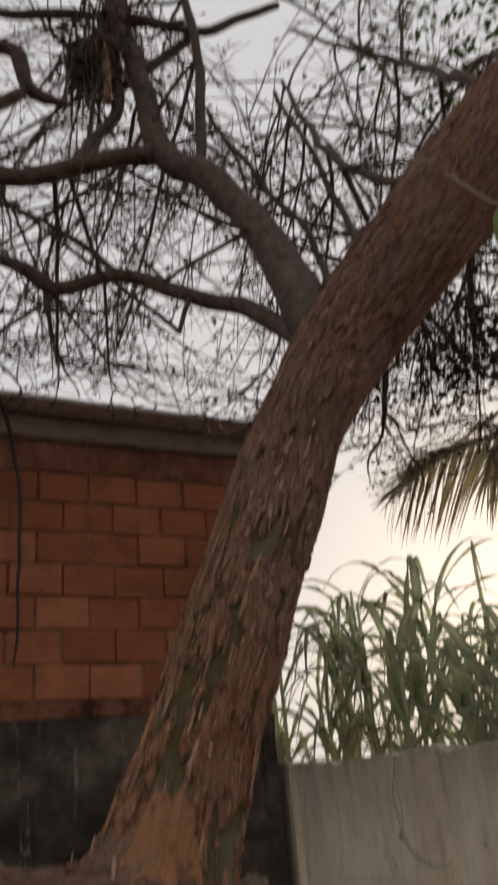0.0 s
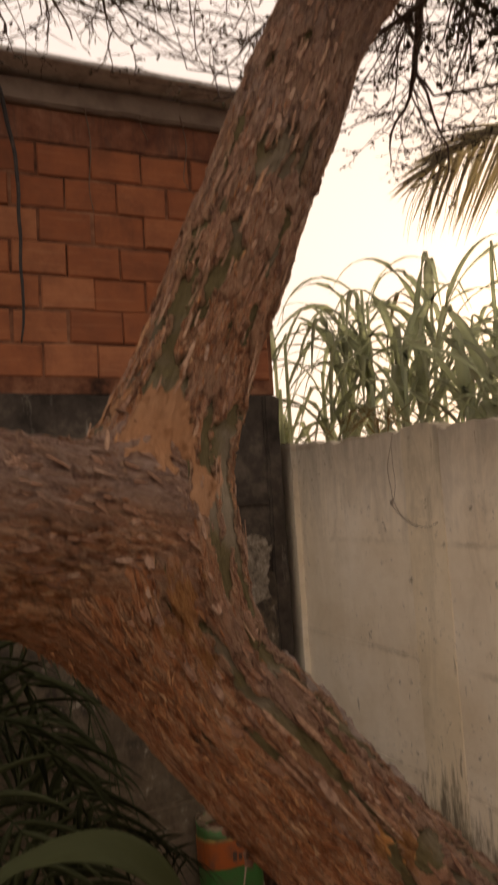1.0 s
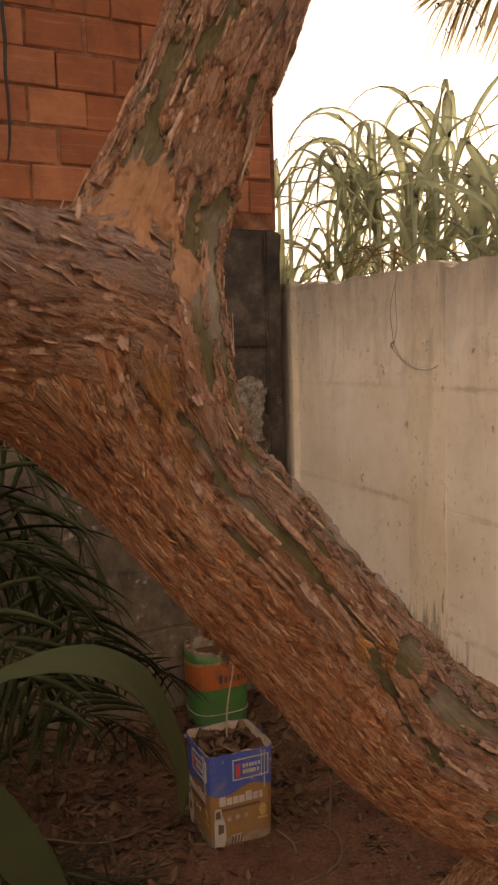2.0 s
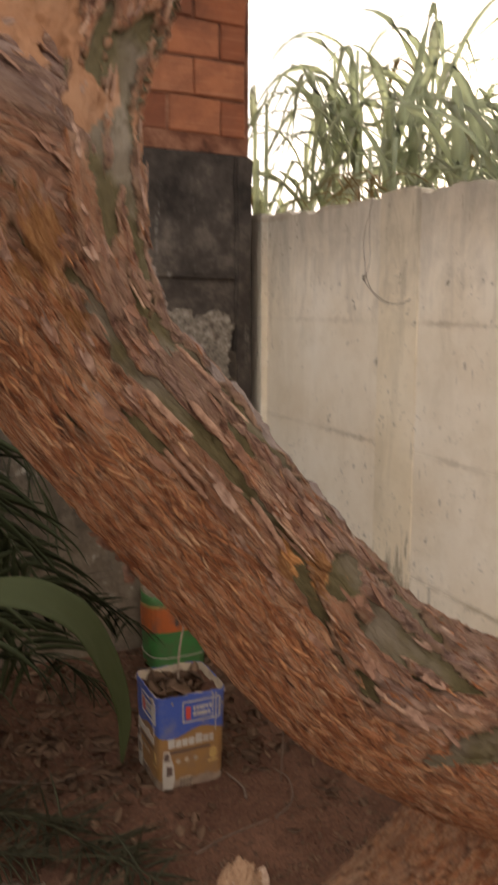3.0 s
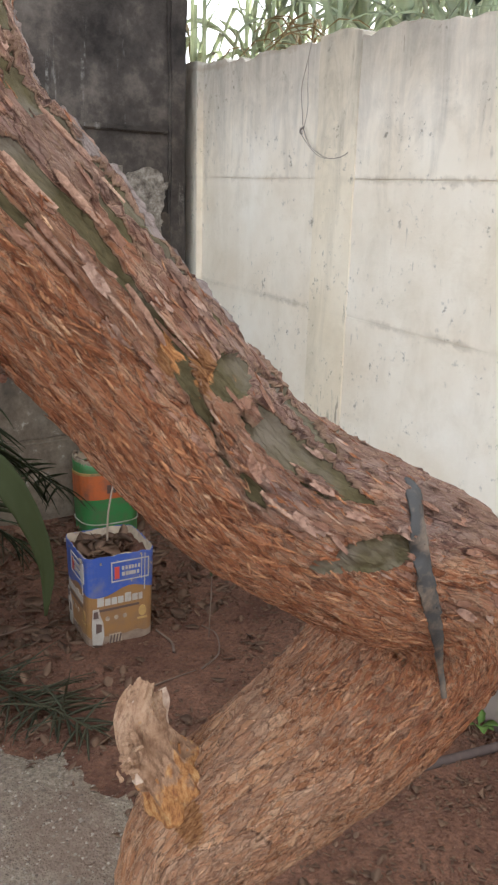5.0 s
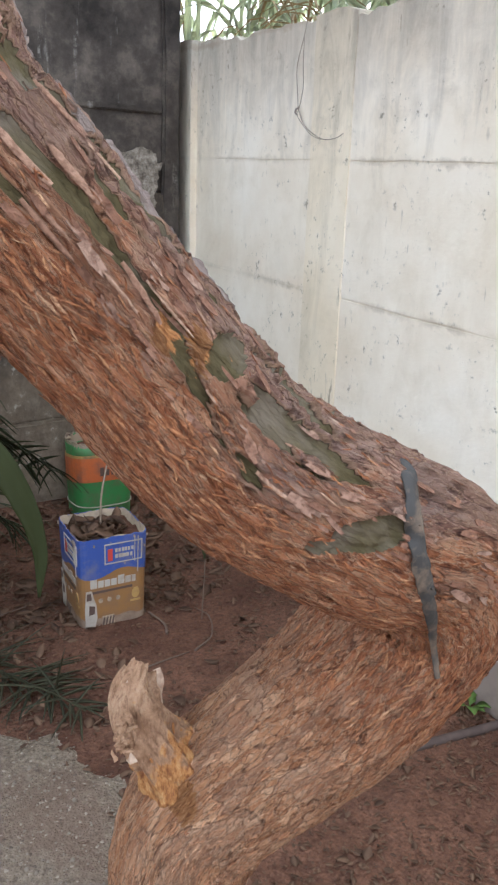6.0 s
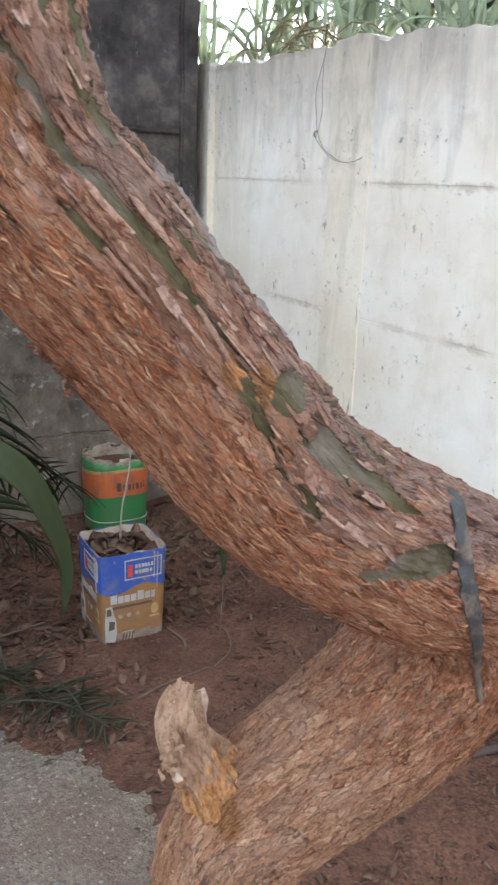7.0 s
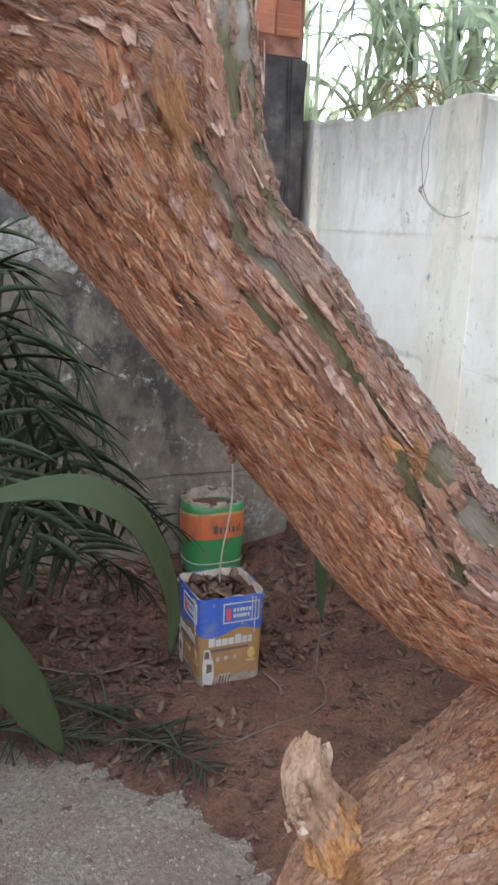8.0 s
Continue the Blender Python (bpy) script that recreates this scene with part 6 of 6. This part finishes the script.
def big_leaf(t, pts, widths, mat, up, label):
    here = np.array(t.location)
    p, w = resample(pts, widths, 0.02)
    g = Geo()
    n = len(p)
    tan = np.gradient(p, axis=0)
    tan /= np.linalg.norm(tan, axis=1)[:, None]
    s = np.cross(tan, np.array(up, float))
    s /= np.linalg.norm(s, axis=1)[:, None]
    nr = np.cross(s, tan)
    cols = 9
    v = []
    for i in range(n):
        for c in range(cols):
            e = c / (cols - 1) * 2 - 1
            v.append(p[i] - here + s[i] * e * w[i] + nr[i] * (0.3 * abs(e) ** 1.3 * w[i] + 0.0015 * math.cos(e * 22) + 0.004 * noise.noise((i * 0.3, e * 2, 0))))
    f = [(i * cols + c, i * cols + c + 1, (i + 1) * cols + c + 1, (i + 1) * cols + c) for i in range(n - 1) for c in range(cols - 1)]
    g.add(v, f)
    leaf = part("leaf", g, mat, t, label)
    solid = leaf.modifiers.new("thickness", "SOLIDIFY")
    solid.thickness = 0.0016
    g = Geo()
    tube(g, p - here - nr * 0.002, np.linspace(0.004, 0.0012, n), 6)
    part("midrib", g, mat, leaf)


palm = thing("palm", "young dark green palm with drooping feathery fronds", "palm", (-0.25, 3.1, 0.0))
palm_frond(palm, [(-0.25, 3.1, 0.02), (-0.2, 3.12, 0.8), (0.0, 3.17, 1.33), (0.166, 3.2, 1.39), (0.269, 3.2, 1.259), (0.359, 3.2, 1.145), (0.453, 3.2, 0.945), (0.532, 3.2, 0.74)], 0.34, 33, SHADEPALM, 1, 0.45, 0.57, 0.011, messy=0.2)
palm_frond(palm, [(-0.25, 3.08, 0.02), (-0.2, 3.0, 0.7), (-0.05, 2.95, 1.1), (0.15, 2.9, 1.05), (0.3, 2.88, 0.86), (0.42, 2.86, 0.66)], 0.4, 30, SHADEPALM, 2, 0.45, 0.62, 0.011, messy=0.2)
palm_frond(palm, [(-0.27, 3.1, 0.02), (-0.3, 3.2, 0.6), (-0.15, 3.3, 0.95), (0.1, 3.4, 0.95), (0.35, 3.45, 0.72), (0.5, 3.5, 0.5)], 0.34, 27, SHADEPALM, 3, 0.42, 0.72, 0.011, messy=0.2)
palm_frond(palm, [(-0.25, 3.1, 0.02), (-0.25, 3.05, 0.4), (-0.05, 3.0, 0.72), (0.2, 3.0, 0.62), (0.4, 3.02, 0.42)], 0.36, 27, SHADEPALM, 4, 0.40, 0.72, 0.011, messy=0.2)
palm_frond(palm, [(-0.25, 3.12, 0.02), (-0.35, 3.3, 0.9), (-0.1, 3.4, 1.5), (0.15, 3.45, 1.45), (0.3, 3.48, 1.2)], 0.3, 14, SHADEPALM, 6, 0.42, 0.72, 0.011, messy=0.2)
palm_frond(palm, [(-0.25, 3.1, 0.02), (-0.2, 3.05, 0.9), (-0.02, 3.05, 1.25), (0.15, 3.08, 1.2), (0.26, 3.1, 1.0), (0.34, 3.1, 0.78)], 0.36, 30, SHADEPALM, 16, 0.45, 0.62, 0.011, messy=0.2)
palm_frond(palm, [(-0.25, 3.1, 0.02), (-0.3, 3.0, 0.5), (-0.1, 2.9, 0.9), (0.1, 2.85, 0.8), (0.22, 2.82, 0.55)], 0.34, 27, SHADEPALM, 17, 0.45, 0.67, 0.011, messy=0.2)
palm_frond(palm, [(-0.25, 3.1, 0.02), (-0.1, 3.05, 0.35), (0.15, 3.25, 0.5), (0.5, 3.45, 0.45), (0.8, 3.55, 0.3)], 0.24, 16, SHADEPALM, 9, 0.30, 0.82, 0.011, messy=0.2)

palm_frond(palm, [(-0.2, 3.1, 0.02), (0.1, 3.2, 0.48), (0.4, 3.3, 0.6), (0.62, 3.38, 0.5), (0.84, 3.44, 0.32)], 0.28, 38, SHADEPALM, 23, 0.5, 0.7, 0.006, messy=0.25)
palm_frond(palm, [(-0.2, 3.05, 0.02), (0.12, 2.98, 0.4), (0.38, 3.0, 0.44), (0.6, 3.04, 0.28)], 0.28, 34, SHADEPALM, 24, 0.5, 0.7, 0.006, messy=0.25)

strap_plant = thing("strap_leaf_plant", "plant with long arching broad green strap leaves", "plant", (-0.35, 2.15, 0.03))
big_leaf(strap_plant, [(-0.33, 2.15, 0.02), (-0.22, 2.2, 0.55), (-0.03, 2.28, 0.84), (0.106, 2.3, 0.89), (0.252, 2.3, 0.875), (0.37, 2.31, 0.795), (0.45, 2.33, 0.655), (0.492, 2.34, 0.51), (0.487, 2.34, 0.375)], [0.01, 0.01, 0.013, 0.028, 0.05, 0.052, 0.04, 0.022, 0.004], BROADLEAF, (0.1, -0.55, 0.8), "long arching strap leaf")
big_leaf(strap_plant, [(-0.37, 2.13, 0.02), (-0.32, 1.98, 0.6), (-0.2, 1.9, 0.85), (-0.08, 1.88, 0.8), (0.0, 1.88, 0.69), (0.06, 1.88, 0.58), (0.12, 1.88, 0.46)], [0.015, 0.03, 0.05, 0.058, 0.055, 0.045, 0.006], BROADLEAF, (0.3, -0.7, 0.6), "broad drooping leaf")
big_leaf(strap_plant, [(-0.36, 2.17, 0.02), (-0.42, 2.3, 0.6), (-0.4, 2.4, 0.95), (-0.25, 2.5, 1.05), (-0.1, 2.6, 0.95)], [0.015, 0.03, 0.045, 0.04, 0.005], BROADLEAF, (0.1, -0.4, 0.9), "")

sprout = thing("sprout", "small sprout with two drooping green leaves", "plant", (1.1, 2.62, soil_height(1.1, 2.62)))
g = Geo()
p, r = resample([(0.05, 0.1, -0.03), (0.06, 0.1, 0.3), (0.02, 0.06, 0.62), (-0.01, 0.03, 0.72)], [0.0022, 0.002, 0.0018, 0.0015], 0.03)
tube(g, p, r, 6)
part("stalk", g, DULLSTICK, sprout)
big_leaf(sprout, [(1.1, 2.66, 0.66), (1.085, 2.62, 0.62), (1.075, 2.6, 0.52), (1.085, 2.6, 0.4), (1.1, 2.6, 0.25)], [0.004, 0.018, 0.024, 0.022, 0.003], BROADLEAF, (0.2, -1, 0.1), "")
big_leaf(sprout, [(1.1, 2.66, 0.66), (1.13, 2.63, 0.56), (1.14, 2.61, 0.46), (1.13, 2.6, 0.36)], [0.004, 0.014, 0.016, 0.003], BROADLEAF, (0.3, -0.8, 0.3), "")

creeper = thing("creeper", "thin creeper stem with one olive leaf on the trunk", "creeper", (0.746, 1.15, 3.03))
g = Geo()
p, r = resample([(0.74, 1.15, 3.04), (0.765, 1.1, 2.95), (0.79, 1.06, 2.87), (0.8, 1.03, 2.82)], [0.003, 0.003, 0.0025, 0.002], 0.02)
tube(g, p - np.array(creeper.location), r, 6)
part("stem", g, STICK, creeper)
big_leaf(creeper, [(0.8, 1.03, 2.82), (0.79, 1.01, 2.79), (0.77, 1.0, 2.74), (0.755, 1.0, 2.69), (0.745, 1.0, 2.65)], [0.003, 0.026, 0.036, 0.026, 0.002], GOLDLEAF, (-0.4, -0.9, 0.2), "olive green leaf")

fallen = thing("fallen_frond", "dark green palm frond lying on the soil", "palm frond", (0.35, 2.75, 0.0))
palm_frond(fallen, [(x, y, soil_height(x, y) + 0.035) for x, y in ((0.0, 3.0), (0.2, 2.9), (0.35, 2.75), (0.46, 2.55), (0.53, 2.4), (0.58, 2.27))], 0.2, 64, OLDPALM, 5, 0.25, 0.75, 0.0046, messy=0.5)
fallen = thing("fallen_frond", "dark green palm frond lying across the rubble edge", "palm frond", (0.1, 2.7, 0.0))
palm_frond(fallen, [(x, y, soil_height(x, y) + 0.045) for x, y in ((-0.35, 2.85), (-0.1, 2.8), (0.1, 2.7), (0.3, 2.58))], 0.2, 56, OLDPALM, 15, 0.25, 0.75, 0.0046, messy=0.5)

# ---- coconut palm fronds beyond the boundary wall ----
coco = thing("coconut_palm", "tall coconut palm with hanging sunlit fronds", "palm", (3.6, 3.7, 0.0))
g = Geo()
p, r = resample([(0, 0, -0.1), (0.05, 0, 1.5), (0.0, 0.02, 3.0), (-0.05, 0, 4.2)], [0.16, 0.13, 0.12, 0.11], 0.1)
tube(g, p, r, 14)
part("trunk", g, TWIG, coco)
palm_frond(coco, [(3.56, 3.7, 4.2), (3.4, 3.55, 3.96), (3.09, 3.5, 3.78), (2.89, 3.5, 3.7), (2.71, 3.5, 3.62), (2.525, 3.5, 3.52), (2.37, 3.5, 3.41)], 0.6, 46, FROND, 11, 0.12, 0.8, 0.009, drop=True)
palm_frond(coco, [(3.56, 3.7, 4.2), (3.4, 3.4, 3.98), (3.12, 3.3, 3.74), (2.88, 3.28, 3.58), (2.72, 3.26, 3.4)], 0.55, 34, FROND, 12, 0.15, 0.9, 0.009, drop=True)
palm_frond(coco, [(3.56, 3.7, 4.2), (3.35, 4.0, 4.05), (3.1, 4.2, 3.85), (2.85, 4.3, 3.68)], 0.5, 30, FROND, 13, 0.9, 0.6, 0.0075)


# ---- cane thicket beyond the boundary wall ----
def cane_clump(x, y, top, leaves, seed):
    r = random.Random(seed)
    t = thing("cane_clump", "tall green cane clump with long arching leaves", "cane", (x, y, 0.0), "cane thicket behind the wall")
    for c in range(4):
        ox, oy = r.gauss(0, 0.06), r.gauss(0, 0.06)
        h = top + 0.2 - r.uniform(0.45, 0.9)
        g = Geo()
        lean = (r.gauss(0, 0.05), r.gauss(0, 0.05))
        tube(g, [(ox + lean[0] * s, oy + lean[1] * s, -0.02 + (h + 0.02) * s) for s in (0, 0.25, 0.5, 0.75, 1)], [0.016, 0.016, 0.015, 0.014, 0.01], 7)
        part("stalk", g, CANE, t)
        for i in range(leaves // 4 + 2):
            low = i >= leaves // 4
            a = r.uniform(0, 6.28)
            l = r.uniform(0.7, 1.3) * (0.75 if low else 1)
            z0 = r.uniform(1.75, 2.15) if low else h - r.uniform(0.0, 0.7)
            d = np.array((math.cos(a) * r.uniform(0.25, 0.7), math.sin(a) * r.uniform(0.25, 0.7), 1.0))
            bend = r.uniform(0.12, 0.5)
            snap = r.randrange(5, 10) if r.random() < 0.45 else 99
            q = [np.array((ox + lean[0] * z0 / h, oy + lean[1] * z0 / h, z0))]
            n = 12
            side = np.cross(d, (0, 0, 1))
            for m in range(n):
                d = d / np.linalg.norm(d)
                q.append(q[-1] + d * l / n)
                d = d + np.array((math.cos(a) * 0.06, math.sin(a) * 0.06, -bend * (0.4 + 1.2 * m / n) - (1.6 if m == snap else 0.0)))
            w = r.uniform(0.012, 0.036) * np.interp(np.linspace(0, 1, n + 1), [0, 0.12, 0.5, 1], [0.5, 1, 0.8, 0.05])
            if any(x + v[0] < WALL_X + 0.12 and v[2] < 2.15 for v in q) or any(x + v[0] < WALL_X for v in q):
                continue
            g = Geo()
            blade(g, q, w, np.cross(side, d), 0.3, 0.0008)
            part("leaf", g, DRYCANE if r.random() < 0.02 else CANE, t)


for i, (x, y, top, leaves) in enumerate(((1.98, 4.75, 3.05, 15), (2.25, 4.6, 3.2, 18), (2.6, 4.7, 3.45, 30), (2.8, 4.5, 3.3, 24), (3.0, 4.55, 3.4, 24), (3.3, 4.5, 3.2, 18), (3.65, 4.45, 3.35, 18), (2.15, 3.8, 2.75, 15), (2.5, 3.5, 2.9, 18), (2.9, 3.6, 3.0, 15), (2.3, 3.0, 2.7, 15), (2.6, 2.7, 2.7, 12), (4.0, 4.6, 3.3, 15))):
    cane_clump(x, y, top, leaves, 100 + i)

straw = thing("straw", "dry yellow straw draped over the wall corner", "straw", (1.75, 3.8, 1.9))
r = random.Random(44)
for i in range(16):
    g = Geo()
    x, y = r.uniform(-0.06, 0.25), r.uniform(-0.55, 0.2)
    a = r.uniform(0, 6.28)
    d = np.array((math.cos(a), math.sin(a), 0.1)) * r.uniform(0.08, 0.2)
    c = np.array((x, y, 0.14 + 0.05 * r.random()))
    blade(g, [c - d, c - d * 0.3 + np.array((0, 0, 0.05)), c + d * 0.3 + np.array((0, 0, 0.05)), c + d + np.array((0, 0, -0.03))], [0.003, 0.008, 0.008, 0.001], (0, 0, 1), 0.3)
    part("blade", g, DRYCANE, straw)

# ---- the single bricks ----
def brick_mesh(w, h, seed):
    bm = box(-w / 2, 0.0, -h / 2, w / 2, 0.1, h / 2, 0.0)
    bmesh.ops.bevel(bm, geom=[e for e in bm.edges if all(v.co.y < 0.01 for v in e.verts)], offset=0.006, segments=1, affect="EDGES")
    for v in bm.verts:
        v.co += noise.noise_vector(v.co * 30 + Vector((seed * 3.1, 0, 0))) * 0.0035
    me = bpy.data.meshes.new("brick")
    bm.to_mesh(me)
    bm.free()
    me.materials.append(BRICK)
    return me


WHOLE = [brick_mesh(0.241, 0.149, i) for i in range(5)]
HALF = [brick_mesh(0.116, 0.149, 7 + i) for i in range(2)]
rb = random.Random(17)
for course in range(7):
    z = BRICK_Z + 0.158 * course + 0.079
    start = 0.405 + (0.125 if course % 2 else 0.0)
    for i in range(-9, 6):
        x = start + 0.25 * i + 0.125
        data, half = rb.choice(WHOLE), False
        if x + 0.12 > HOUSE_X:
            x, half = start + 0.25 * i + 0.0625, True
            data = rb.choice(HALF)
            if x + 0.06 > HOUSE_X:
                continue
        ob = part("brick", data, parent=wall_north)
        ob.location = (x + rb.gauss(0, 0.003), HOUSE_Y + rb.uniform(-0.004, 0.007), z + rb.gauss(0, 0.003))
        ob.rotation_euler = (0, rb.gauss(0, 0.009), rb.gauss(0, 0.009))
